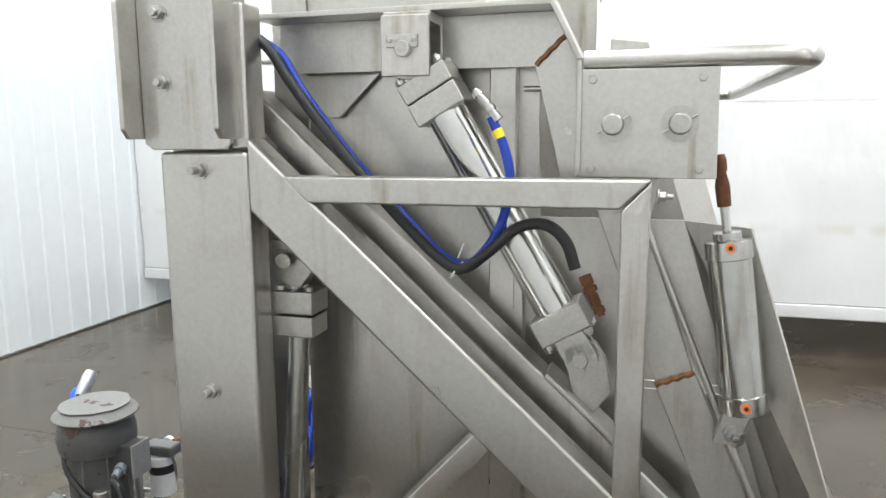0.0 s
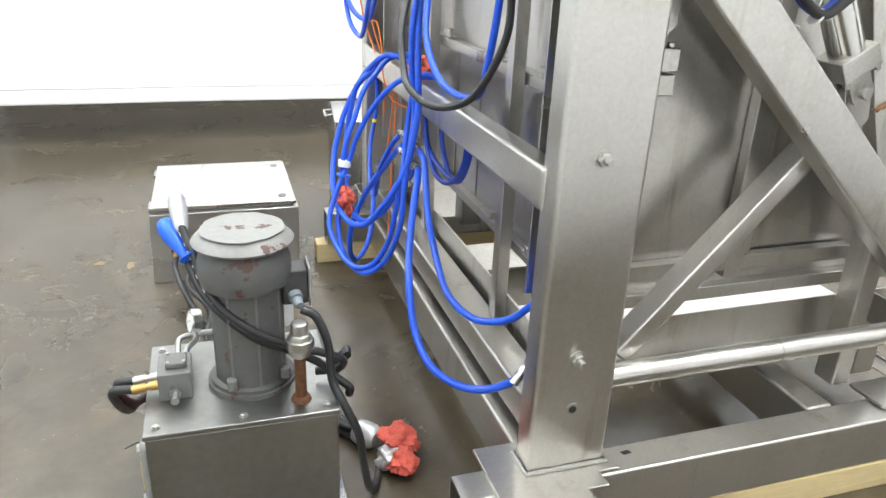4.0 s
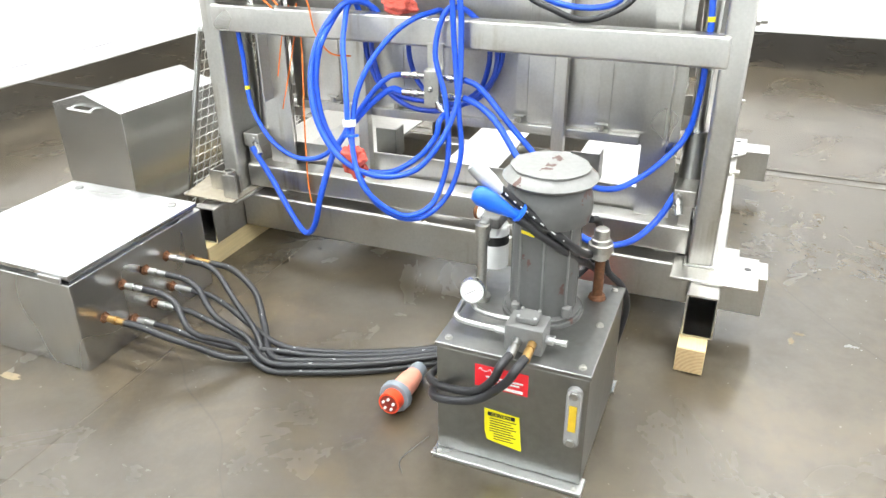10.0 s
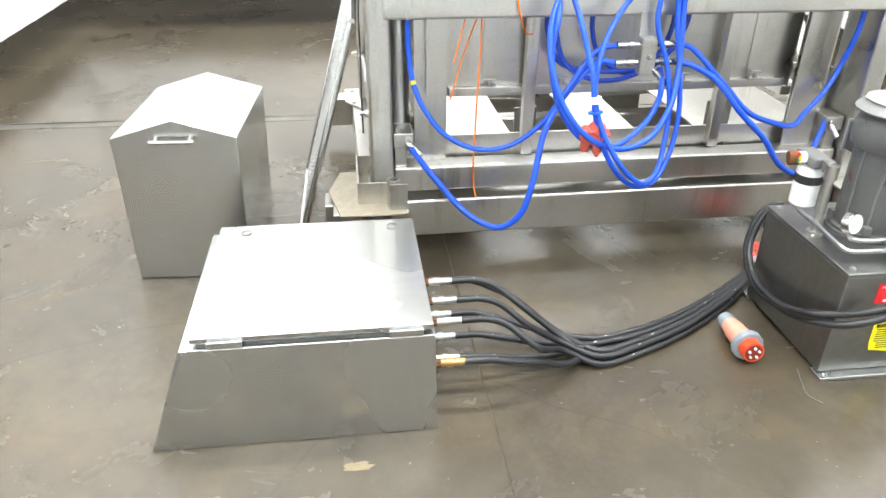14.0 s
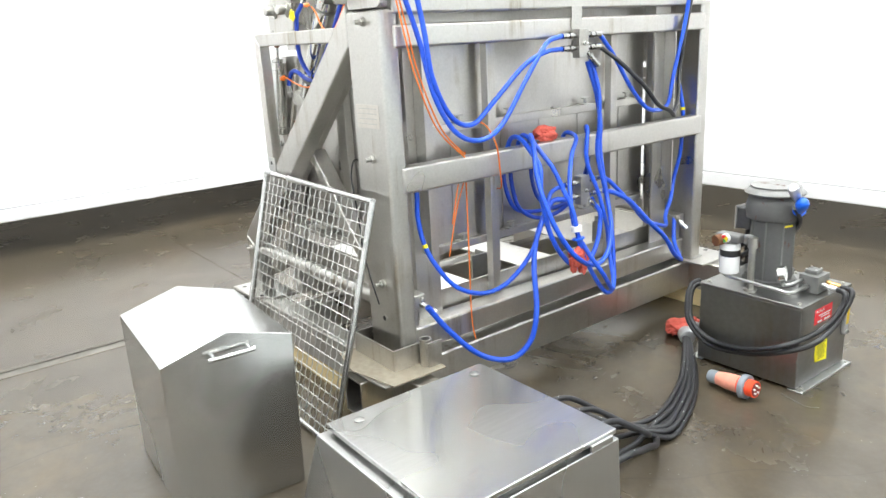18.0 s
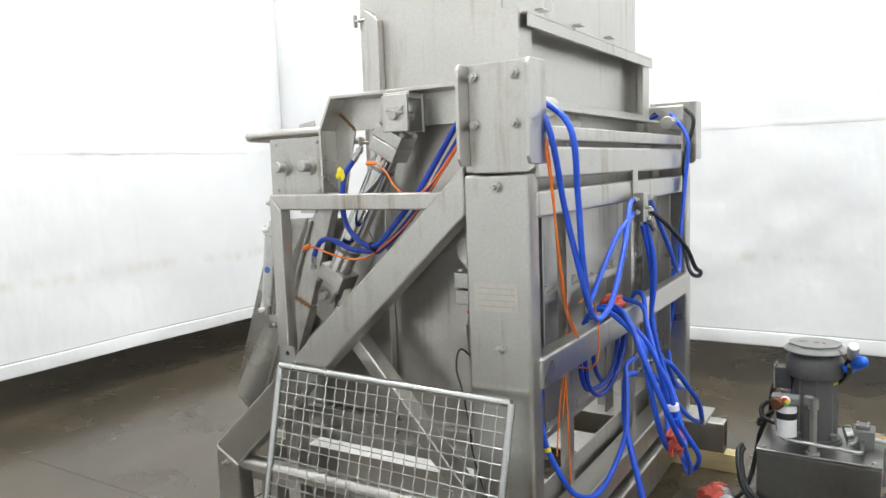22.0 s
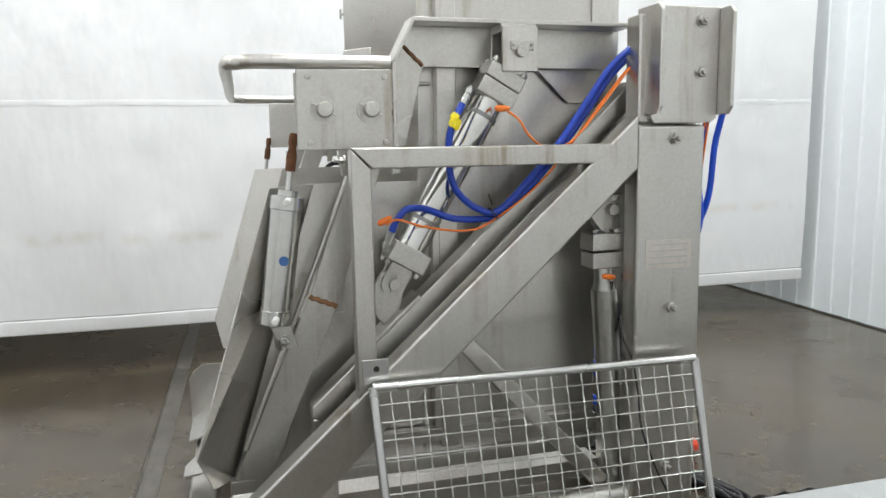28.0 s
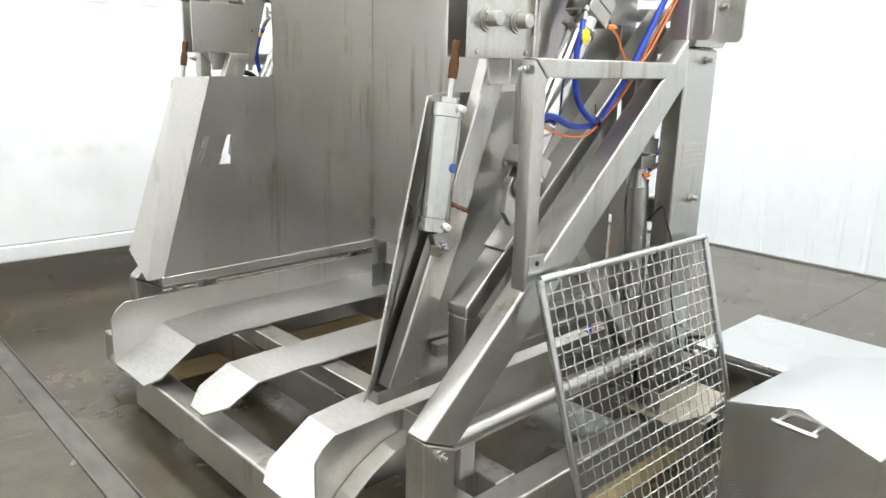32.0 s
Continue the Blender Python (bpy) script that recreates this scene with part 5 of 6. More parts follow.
gst = part("gauge_fitting", sweep([(-1.84, 1.80, TZ + 0.05), (-1.838, 1.86, TZ + 0.05), (-1.818, 1.905, TZ + 0.048), (-1.816, 1.918, TZ + 0.064)], 0.008, 8, 4), ZINC, unit)
GC = Vector((-1.816, 1.920, TZ + 0.100))
GD = Vector((-0.93, -0.28, 0.22)).normalized()
gauge = part("pressure_gauge", lathe(GC - GD * 0.014, GC + GD, [(0, 0.030), (0.002, 0.034), (0.024, 0.034), (0.027, 0.032), (0.027, 0.0295), (0.0245, 0.029)], 32), POLISH, unit, "round pressure gauge with a white dial")
part("dial_face", rod(GC + GD * 0.0095, GC + GD * 0.0112, 0.029, 32), DIAL, gauge)
gd, gs, gu = frame_of(GC, GC + GD)
needle = beam(GC + GD * 0.0125 - gs * 0.012 + gu * 0.006, GC + GD * 0.0125 + gs * 0.018 - gu * 0.009, 0.0015, 0.0012, 0, GD)
for k in range(17):
    a = radians(-40 + 16.2 * k)
    v = gs * math.cos(a) + gu * math.sin(a)
    join(needle, beam(GC + GD * 0.0115 + v * 0.021, GC + GD * 0.0115 + v * 0.0265, 0.0012, 0.0004, 0, GD))
part("dial_marks", needle, INK_SHADE, gauge, "needle and tick marks", smooth=False)
for k, y in enumerate((1.765, 1.725)):
    nip = lathe((-1.906, y, TZ + 0.035), (-1.98, y, TZ + 0.027), [(0, 0.012), (0.02, 0.012), (0.02, 0.009), (0.03, 0.009), (0.03, 0.0125), (0.062, 0.0125)], 10)
    part("hose_nipple", nip, BRASS if k else ZINC, vbk, "brass hose end" if k else "")
# hoses of the unit
LOOPS = [
    [(-1.965, 1.765, 0.402), (-2.005, 1.775, 0.394), (-2.006, 1.795, 0.345), (-1.985, 1.85, 0.28), (-1.95, 1.945, 0.24), (-1.874, 2.024, 0.199), (-1.74, 2.034, 0.149), (-1.569, 2.016, 0.133), (-1.452, 1.99, 0.185), (-1.417, 1.955, 0.27), (-1.408, 1.92, 0.315), (-1.412, 1.88, 0.325)],
    [(-1.965, 1.726, 0.402), (-2.012, 1.735, 0.396), (-2.014, 1.765, 0.345), (-2.0, 1.843, 0.265), (-1.976, 1.954, 0.220), (-1.888, 2.006, 0.175), (-1.745, 2.008, 0.122), (-1.563, 2.01, 0.106), (-1.443, 1.994, 0.175), (-1.408, 1.965, 0.27), (-1.398, 1.92, 0.325), (-1.404, 1.87, 0.335)],
]
for loop in LOOPS:
    part("loop_hose", sweep(loop, 0.0115, 10, 6), BLACK, unit, "black rubber hydraulic hose")
part("motor_cable", sweep([(MX + 0.126, MY - 0.09, TZ + 0.235), (MX + 0.160, MY - 0.105, TZ + 0.215), (MX + 0.185, MY - 0.12, TZ + 0.14), (MX + 0.19, MY - 0.14, TZ + 0.05), (MX + 0.215, MY - 0.18, TZ - 0.005), (MX + 0.245, MY - 0.20, TZ - 0.08), (MX + 0.26, MY - 0.19, TZ - 0.18), (MX + 0.28, MY - 0.16, 0.08), (MX + 0.31, MY - 0.10, 0.02), (MX + 0.34, MY - 0.02, 0.014)], 0.011, 10, 6), BLACK, unit, "black motor cable")
h1 = [(-1.819, 1.85, 0.778), (-1.801, 1.811, 0.737), (-1.79, 1.783, 0.712), (-1.777, 1.745, 0.677), (-1.74, 1.693, 0.621), (-1.666, 1.666, 0.56), (-1.584, 1.66, 0.516), (-1.51, 1.651, 0.491), (-1.467, 1.653, 0.47), (-1.45, 1.666, 0.443), (-1.465, 1.687, 0.412), (-1.516, 1.706, 0.401)]
h2 = [(-1.813, 1.857, 0.738), (-1.81, 1.817, 0.704), (-1.801, 1.789, 0.684), (-1.786, 1.755, 0.653), (-1.744, 1.707, 0.602), (-1.669, 1.679, 0.538), (-1.585, 1.682, 0.49), (-1.514, 1.675, 0.448), (-1.471, 1.654, 0.408), (-1.439, 1.644, 0.38), (-1.44, 1.648, 0.356)]
part("stowed_hose", sweep(h1, 0.011, 10, 6), BLACK, unit, "black hose lashed to the motor")
part("stowed_hose", sweep(h2, 0.011, 10, 6), BLACK, unit, "black hose lashed to the motor")
print_marks = bmesh.new()
for p, q in zip(smooth_path(h1[:6], 6)[2::3], smooth_path(h1[:6], 6)[3::3]):
    o = Vector((-0.0118, -0.002, 0.004))
    join(print_marks, beam(p + o, q + o, 0.0012, 0.003, 0, (0, 0, 1)))
tagged(part("hose_print", print_marks, WHITE_P, unit, "white worn print along the hose", smooth=False), kind="stuff")
part("taped_end", lathe((-1.818, 1.846, 0.766), (-1.826, 1.906, 0.822), [(0, 0.012), (0.01, 0.017), (0.04, 0.021), (0.075, 0.022), (0.098, 0.019), (0.102, 0.010)], 12), TAPE, unit, "hose end wrapped in silver tape")
part("capped_end", lathe((-1.806, 1.802, 0.702), (-1.856, 1.886, 0.766), [(0, 0.013), (0.02, 0.012), (0.05, 0.018), (0.085, 0.025), (0.115, 0.026), (0.132, 0.019), (0.138, 0.006)], 12), BLUE_P, unit, "blue plastic hose cap")
part("cable_tie", lathe((-1.806, 1.806, 0.716), (-1.800, 1.796, 0.706), [(0, 0.026), (0.006, 0.026)], 12), BLUE_P, unit, "blue cable tie")

# ---------------------------------------------------------------- control enclosure lying on its back
encl = thing("control_enclosure", (-1.68, 3.55, 0), "brushed stainless control enclosure lying on the floor, lid shut", "enclosure")


def frustum(bot, top, z0, z1, bev=0.003):
    b = bmesh.new()
    a = [b.verts.new((x, y, z0)) for x, y in bot]
    c = [b.verts.new((x, y, z1)) for x, y in top]
    b.faces.new(a[::-1])
    b.faces.new(c)
    for i in range(4):
        j = (i + 1) % 4
        b.faces.new((a[i], a[j], c[j], c[i]))
    bmesh.ops.recalc_face_normals(b, faces=b.faces)
    return bevel(b, bev)


part("body", frustum([(-2.033, 3.184), (-1.400, 3.184), (-1.400, 3.962), (-2.033, 3.962)], [(-2.022, 3.190), (-1.390, 3.190), (-1.390, 3.846), (-2.022, 3.846)], 0.0, 0.320, 0.004), STEEL_B, encl)
part("gasket_rim", bx(-2.000, -1.412, 3.205, 3.806, 0.320, 0.334, 0.002), STEEL_D, encl)
lid = part("lid", bx(-2.015, -1.400, 3.194, 3.817, 0.334, 0.351, 0.003), mat("lid_stainless", (0.60, 0.60, 0.59), 0.27, 1.0, 30, 0.08, stretch=(4, 0.3, 1), big=1.5, coat=0.6), encl, "smooth brushed lid with two quarter-turn locks")
for y in (3.266, 3.730):
    part("lock", lathe((-1.455, y, 0.351), (-1.455, y, 1), [(0, 0.017), (0.004, 0.017), (0.006, 0.012), (0.008, 0.0)], 16), STEEL_D, lid)
    part("hinge_tab", bx(-2.026, -2.016, y - 0.045, y + 0.045, 0.322, 0.342, 0.002), STEEL_B, encl)
gl = [(-1.828, 0.224), (-1.718, 0.224), (-1.611, 0.226), (-1.491, 0.153), (-1.928, 0.151), (-1.812, 0.076), (-1.710, 0.083), (-1.612, 0.100)]
for k, (x, z) in enumerate(gl):
    rusty = k in (3, 4)
    part("gland_nut", lathe((x, 3.1835, z), (x, 3.0, z), [(0, 0.021), (0.003, 0.020), (0.003, 0.014), (0.022, 0.013)], 6), RUST, encl, "rusty gland nut")
    part("gland", lathe((x, 3.164, z), (x, 3.0, z), [(0, 0.0125), (0.02, 0.0125), (0.02, 0.015), (0.036, 0.015), (0.036, 0.012), (0.062, 0.0125), (0.074, 0.0115)], 10), BRASS if rusty else ZINC, encl, "stained brass gland" if rusty else "")
    r = 0.0105 if not rusty else 0.012
    low = z < 0.12
    lay = 0.013 + 0.020 * (k % 2) + 0.004 * (k // 4)
    ox = 0.012 * (k - 3.5)
    pts = [(x, 3.097, z), (x, 3.06, z), (x, 3.01, z - 0.002)]
    if low:
        pts += [(x + 0.12 * (-1.76 - x), 2.92, max(lay, z - 0.02)), (x + 0.45 * (-1.76 - x) + 0.3 * ox, 2.79, max(lay, 0.45 * z))]
    else:
        out = 0.06 * (-1.76 - x) if k == 4 else -0.010
        pts += [(x + out, 2.95, z - 0.022), (x + (4 * out if k == 4 else -0.05), 2.86, 0.62 * z), (x + 0.55 * (-1.77 - x), 2.76, max(lay, 0.28 * z))]
    pts += [(-1.765 + 1.25 * ox, 2.64, lay), (-1.735 + 1.05 * ox, 2.50, lay), (-1.655 + 0.9 * ox, 2.31, lay), (-1.545 + 0.75 * ox, 2.13, lay), (-1.45 + 0.55 * ox, 2.00, lay + 0.004), (-1.385 + 0.35 * ox, 1.915, lay + 0.010), (-1.34 + 0.25 * ox, 1.87, lay + 0.012)]
    cable = part("cable", sweep(pts, r, 10, 6), BLACK, encl, "black power cable with white flecks")
    line = smooth_path(pts, 6)
    prints = bmesh.new()
    for i in range(9 + k, len(line) - 14, 16):
        o = Vector((-0.30, 0, 0.954)) * r
        join(prints, beam(line[i] + o, line[i] + (line[i + 1] - line[i]) * 0.30 + o, 0.002, 0.0010, 0, (0, 0, 1)))
    tagged(part("cable_print", prints, WHITE_P, cable, "worn white print marks", smooth=False), kind="stuff")
# ---------------------------------------------------------------- loose things on the floor
plug = thing("power_plug", (-1.78, 2.16, 0), "orange and grey industrial power plug lying on the floor", "plug")
pa, pb_ = Vector((-1.825, 2.160, 0.052)), Vector((-1.675, 2.155, 0.042))
d = (pb_ - pa).normalized()
part("pin_shroud", lathe(pa - d * 0.045, pb_, [(0, 0.029), (0, 0.034), (0.07, 0.035), (0.07, 0.02)], 26), ORANGE_P, plug)
part("shroud_face", rod(pa - d * 0.046, pa - d * 0.0445, 0.0285, 24), mat("dark_plug_face", (0.22, 0.018, 0.008), 0.5), plug)
part("locking_ring", lathe(pa - d * 0.012, pb_, [(0, 0.046), (0.003, 0.050), (0.022, 0.051), (0.027, 0.043)], 14), GREY_P, plug)
part("grip", lathe(pa + d * 0.025, pb_, [(0, 0.036), (0.06, 0.034), (0.10, 0.028), (0.105, 0.02)], 22), mat("faded_orange_plastic", (0.74, 0.30, 0.21), 0.5, 0, 40, 0.1), plug)
part("clamp_nut", lathe(pa + d * 0.12, pb_, [(0, 0.026), (0.015, 0.029), (0.045, 0.027), (0.05, 0.016)], 10), GREY_P, plug)
gd, gs, gu = frame_of(pa, pb_)
for k in range(5):
    a = 2 * math.pi * k / 5 + 0.3
    o = (gs * math.cos(a) + gu * math.sin(a)) * 0.017
    part("contact_pin", rod(pa - d * 0.052 + o, pa - d * 0.046 + o, 0.0042, 10), DIAL, plug)
part("plug_wire", sweep([(-1.90, 2.02, 0.002), (-1.96, 2.04, 0.002), (-2.02, 2.055, 0.002), (-2.06, 2.03, 0.002)], 0.0011, 6, 5), GREY_PAINT, plug, "thin loose grey wire")


def crumple(c, sx, sy, sz, seed, mats=RED_RAG):
    b = bmesh.new()
    bmesh.ops.create_icosphere(b, subdivisions=4, radius=1)
    for v in b.verts:
        p = v.co.copy()
        k = 1 + 0.55 * noise.noise(p * 1.6 + Vector((seed, 0, 0))) + 0.28 * abs(noise.noise(p * 4.2 + Vector((0, seed, 0)))) + 0.10 * noise.noise(p * 9 + Vector((0, 0, seed)))
        v.co = Vector((c[0] + p.x * sx * k, c[1] + p.y * sy * k, c[2] + p.z * sz * k))
    return b


def hanging_rag(c, s, seed):
    """A knotted rag: a small twisted knot with loose tails hanging from it."""
    b = crumple(c, *s, seed)
    for k in range(3):
        a = 2.1 * k + seed
        dy, dx = 0.75 * s[1] * math.sin(a), 0.6 * s[0] * math.cos(a)
        join(b, crumple((c[0] + dx, c[1] + dy, c[2] - s[2] * (0.75 + 0.22 * k)), s[0] * 0.34, s[1] * 0.42, s[2] * (0.95 - 0.15 * k), seed + 3.3 * k))
    return b


def lowest(b, z=0.002):
    lo = min(v.co.z for v in b.verts)
    for v in b.verts:
        v.co.z += z - lo
    return b


tails = thing("wrapped_cable_end", (-1.28, 1.80, 0), "cable ends wrapped in red rag and silver tape", "cable end")
part("rag", lowest(crumple((-1.262, 1.815, 0.04), 0.060, 0.055, 0.034, 3.1)), RED_RAG, tails)
part("tape_wrap", lathe((-1.375, 1.895, 0.046), (-1.28, 1.80, 0.042), [(0, 0.034), (0.02, 0.040), (0.06, 0.039), (0.075, 0.028)], 14), TAPE, tails)
part("rag_end", lowest(crumple((-1.275, 1.725, 0.03), 0.040, 0.045, 0.028, 7.7)), RED_RAG, tails)
part("tape_patch", lowest(crumple((-1.300, 1.755, 0.03), 0.040, 0.034, 0.034, 9.4)), TAPE, tails)
PAINT = mat("dried_tan_paint", (0.22, 0.17, 0.10), 0.7, 0, 60, 0.3, 0.2)
for x, y, sx, sy, seed in ((-2.15, 3.41, 0.014, 0.032, 1.1), (-2.285, 3.46, 0.020, 0.020, 4.7), (-2.335, 3.48, 0.008, 0.018, 6.1), (-0.985, 1.045, 0.018, 0.008, 8.2), (-0.93, 1.02, 0.007, 0.018, 9.9)):
    tagged(part("paint_spot", lowest(crumple((x, y, 0.001), sx, sy, 0.0006, seed), 0.0002), PAINT), "dried tan paint spot on the concrete floor", "paint spot", "paint spots")
tagged(part("floor_litter", lowest(crumple((-0.455, 1.29, 0.006), 0.012, 0.006, 0.004, 2.0), 0.0), BLUE_P), "tiny blue scrap on the concrete floor", "litter")

# ---------------------------------------------------------------- sheet metal cover box
cover = thing("cover_box", (-0.80, 3.98, 0), "brushed stainless sheet metal cover with a gabled top", "cover")
cover_rot = pose(-1.117, 3.985, 0, 0, 0, -3.6)


def in_cover(b):
    bmesh.ops.transform(b, matrix=cover_rot, verts=b.verts)
    return b


shell = prism([(-0.200, 0.002), (0.212, 0.002), (0.214, 0.558), (0.0, 0.620), (-0.214, 0.557)], 0.0, 0.590, 0.004, "x")
part("shell", in_cover(shell), STEEL_B, cover)
for yy in (-0.058, 0.058):
    post_ = rod((0.004, yy, 0.560), (-0.032, yy, 0.553), 0.007, 10)
    part("handle_boss", in_cover(post_), STEEL_B, cover)
part("handle", in_cover(sweep([(-0.030, -0.074, 0.552), (-0.032, -0.04, 0.552), (-0.032, 0.0, 0.552), (-0.032, 0.04, 0.552), (-0.030, 0.074, 0.552)], 0.0075, 10, 4)), POLISH, cover, "polished bar handle")
for yy in (-0.036, 0.056):
    part("handle_boss", in_cover(rod((0.592, yy, 0.578), (0.634, yy, 0.576), 0.007, 10)), STEEL_B, cover)
part("handle", in_cover(sweep([(0.633, -0.052, 0.576), (0.635, -0.03, 0.576), (0.635, 0.01, 0.576), (0.635, 0.05, 0.576), (0.633, 0.072, 0.576)], 0.0075, 10, 4)), POLISH, cover, "polished bar handle")
# ---------------------------------------------------------------- leaning mesh guard
guard = thing("mesh_guard", (-0.55, 3.6, 0), "crimped wire mesh guard panel in a pipe frame, leaning", "guard panel")
TLm, TRm, BLm, BRm = Vector((-0.112, 3.352, 0.919)), Vector((-1.036, 3.362, 0.915)), Vector((-0.150, 3.605, 0.014)), Vector((-1.030, 3.615, 0.014))
for p, q, nm in ((TLm, TRm, "top_rail"), (TLm, BLm, "side_rail"), (TRm, BRm, "side_rail"), (BLm, BRm, "bottom_rail")):
    part(nm, rod(p, q, 0.0125, 14), STEEL_B, guard)
part("hook_plate", bx(-0.158, -0.090, 3.322, 3.328, 0.915, 0.985, 0.001), STEEL_B, guard)
# shade of the hook's hole as a black disc
part("hook_hole_shade", rod((-0.126, 3.3275, 0.960), (-0.126, 3.3295, 0.960), 0.008, 12), INK_SHADE, guard, smooth=False)
nrm = (TRm - TLm).cross(BLm - TLm).normalized()
mesh_w = bmesh.new()
NU, NV = 21, 21


def wire(p, q, n, phase):
    pts = []
    for k in range(4 * n + 1):
        t = k / (4 * n)
        pts.append(p + (q - p) * t + nrm * (0.0022 * math.cos(math.pi * k / 2 + phase)))
    sweep(pts, 0.0021, 5, 1, mesh_w, raw=True)


for k in range(1, NU):
    u = k / NU
    wire(TLm + (TRm - TLm) * u, BLm + (BRm - BLm) * u, NV, math.pi * (k % 2))
for k in range(1, NV):
    v = k / NV
    wire(TLm + (BLm - TLm) * v, TRm + (BRm - TRm) * v, NU, math.pi * (k % 2) + math.pi)
tagged(part("wire_mesh", mesh_w, WIRE, guard, "crimped square wire mesh"), kind="stuff")

# ---------------------------------------------------------------- hoses and cables of the machine


def hose(points, r, material, label):
    name, group = ("sensor_cable", "sensor cables") if r < 0.005 else ("hydraulic_hose", "hydraulic hoses")
    return tagged(part(name, sweep(points, r, 12 if r > 0.005 else 7, 7), material), label, "cable" if r < 0.005 else "hose", group)


hose_u1 = hose([(-1.006, 3.217, 1.839), (-1.124, 3.266, 1.708), (-1.14, 3.192, 1.47), (-1.173, 3.163, 1.277), (-1.173, 3.078, 1.143), (-1.157, 2.955, 1.095), (-1.159, 2.841, 1.139), (-1.156, 2.699, 1.307), (-1.131, 2.569, 1.425), (-1.105, 2.458, 1.45)], 0.0094, BLUE, "bright blue hydraulic hose looping down from the hinge bracket")
hose_u2 = hose([(-1.027, 3.163, 1.808), (-1.179, 3.242, 1.704), (-1.186, 3.203, 1.507), (-1.185, 3.175, 1.336), (-1.166, 3.085, 1.194), (-1.126, 2.957, 1.153), (-1.122, 2.846, 1.225), (-1.132, 2.698, 1.346), (-1.141, 2.589, 1.393), (-1.105, 2.458, 1.4)], 0.0094, BLUE, "bright blue hydraulic hose looping down from the hinge bracket")
hose_u3 = hose([(-1.105, 2.228, 1.45), (-1.112, 2.144, 1.361), (-1.143, 2.052, 1.207), (-1.133, 1.915, 1.107), (-1.101, 1.74, 1.108), (-1.09, 1.683, 1.238), (-1.095, 1.605, 1.51), (-1.10, 1.59, 1.70), (-1.0, 1.504, 1.825)], 0.0094, BLUE, "blue hydraulic hose from the upper manifold to the bracket")
hose_u4 = hose([(-1.105, 2.228, 1.4), (-1.162, 2.154, 1.327), (-1.211, 2.062, 1.228), (-1.225, 1.974, 1.137), (-1.232, 1.90, 1.105), (-1.205, 1.83, 1.075), (-1.160, 1.765, 1.078), (-1.120, 1.682, 1.130), (-1.08, 1.618, 1.27), (-1.086, 1.594, 1.444), (-1.075, 1.532, 1.614), (-1.114, 1.526, 1.779), (-1.069, 1.505, 1.843)], 0.0095, BLACK, "black hydraulic hose hanging in a long loop")
hose_l1 = hose([(-1.094, 2.29, 1.342), (-1.111, 2.251, 1.208), (-1.115, 2.229, 1.079), (-1.113, 2.227, 0.959), (-1.142, 2.224, 0.8), (-1.181, 2.242, 0.702), (-1.218, 2.271, 0.632), (-1.255, 2.333, 0.555), (-1.289, 2.422, 0.526), (-1.315, 2.519, 0.542), (-1.323, 2.602, 0.592), (-1.315, 2.658, 0.656), (-1.296, 2.7, 0.735), (-1.261, 2.724, 0.839), (-1.219, 2.719, 0.932), (-1.175, 2.688, 1.012), (-1.113, 2.643, 1.069), (-1.042, 2.585, 1.044), (-0.997, 2.538, 0.953)], 0.0102, BLUE, "spare blue hydraulic hose coiled in wide loops")
hose_l2 = hose([(-1.112, 2.282, 0.757), (-1.126, 2.276, 0.727), (-1.166, 2.287, 0.701), (-1.176, 2.296, 0.651), (-1.204, 2.347, 0.581), (-1.241, 2.444, 0.522), (-1.266, 2.548, 0.53), (-1.27, 2.627, 0.591), (-1.263, 2.686, 0.685), (-1.249, 2.712, 0.794), (-1.231, 2.711, 0.885), (-1.212, 2.694, 0.959), (-1.139, 2.681, 1.025), (-1.071, 2.672, 1.064), (-1.021, 2.67, 1.056), (-0.986, 2.664, 1.002)], 0.0102, BLUE, "spare blue hydraulic hose coiled in wide loops")
hose_l3 = hose([(-1.097, 2.279, 1.371), (-1.128, 2.256, 1.222), (-1.129, 2.251, 1.079), (-1.118, 2.249, 0.944), (-1.152, 2.22, 0.739), (-1.168, 2.206, 0.594), (-1.205, 2.235, 0.464), (-1.259, 2.3, 0.387), (-1.298, 2.383, 0.381), (-1.323, 2.461, 0.435), (-1.321, 2.518, 0.518), (-1.298, 2.555, 0.617), (-1.292, 2.572, 0.698), (-1.277, 2.58, 0.779), (-1.244, 2.597, 0.858), (-1.21, 2.618, 0.943), (-1.161, 2.633, 1.004), (-1.104, 2.644, 1.06), (-1.034, 2.623, 1.064), (-0.991, 2.606, 1.015)], 0.0094, BLUE, "blue hydraulic hose hanging in a bight")
hose_l3b = hose([(-1.014, 2.199, 1.014), (-1.052, 2.25, 1.06), (-1.097, 2.291, 1.049), (-1.119, 2.318, 0.922), (-1.145, 2.271, 0.777), (-1.174, 2.249, 0.627), (-1.197, 2.258, 0.512), (-1.244, 2.288, 0.423), (-1.296, 2.347, 0.394), (-1.333, 2.41, 0.423), (-1.359, 2.487, 0.504), (-1.322, 2.541, 0.604), (-1.274, 2.563, 0.701), (-1.244, 2.554, 0.799), (-1.205, 2.52, 0.892), (-1.161, 2.458, 0.977), (-1.125, 2.393, 1.028), (-1.067, 2.353, 1.042), (-1.012, 2.34, 1.04), (-0.988, 2.344, 0.995)], 0.0094, BLUE, "blue hydraulic hose hanging in a bight")
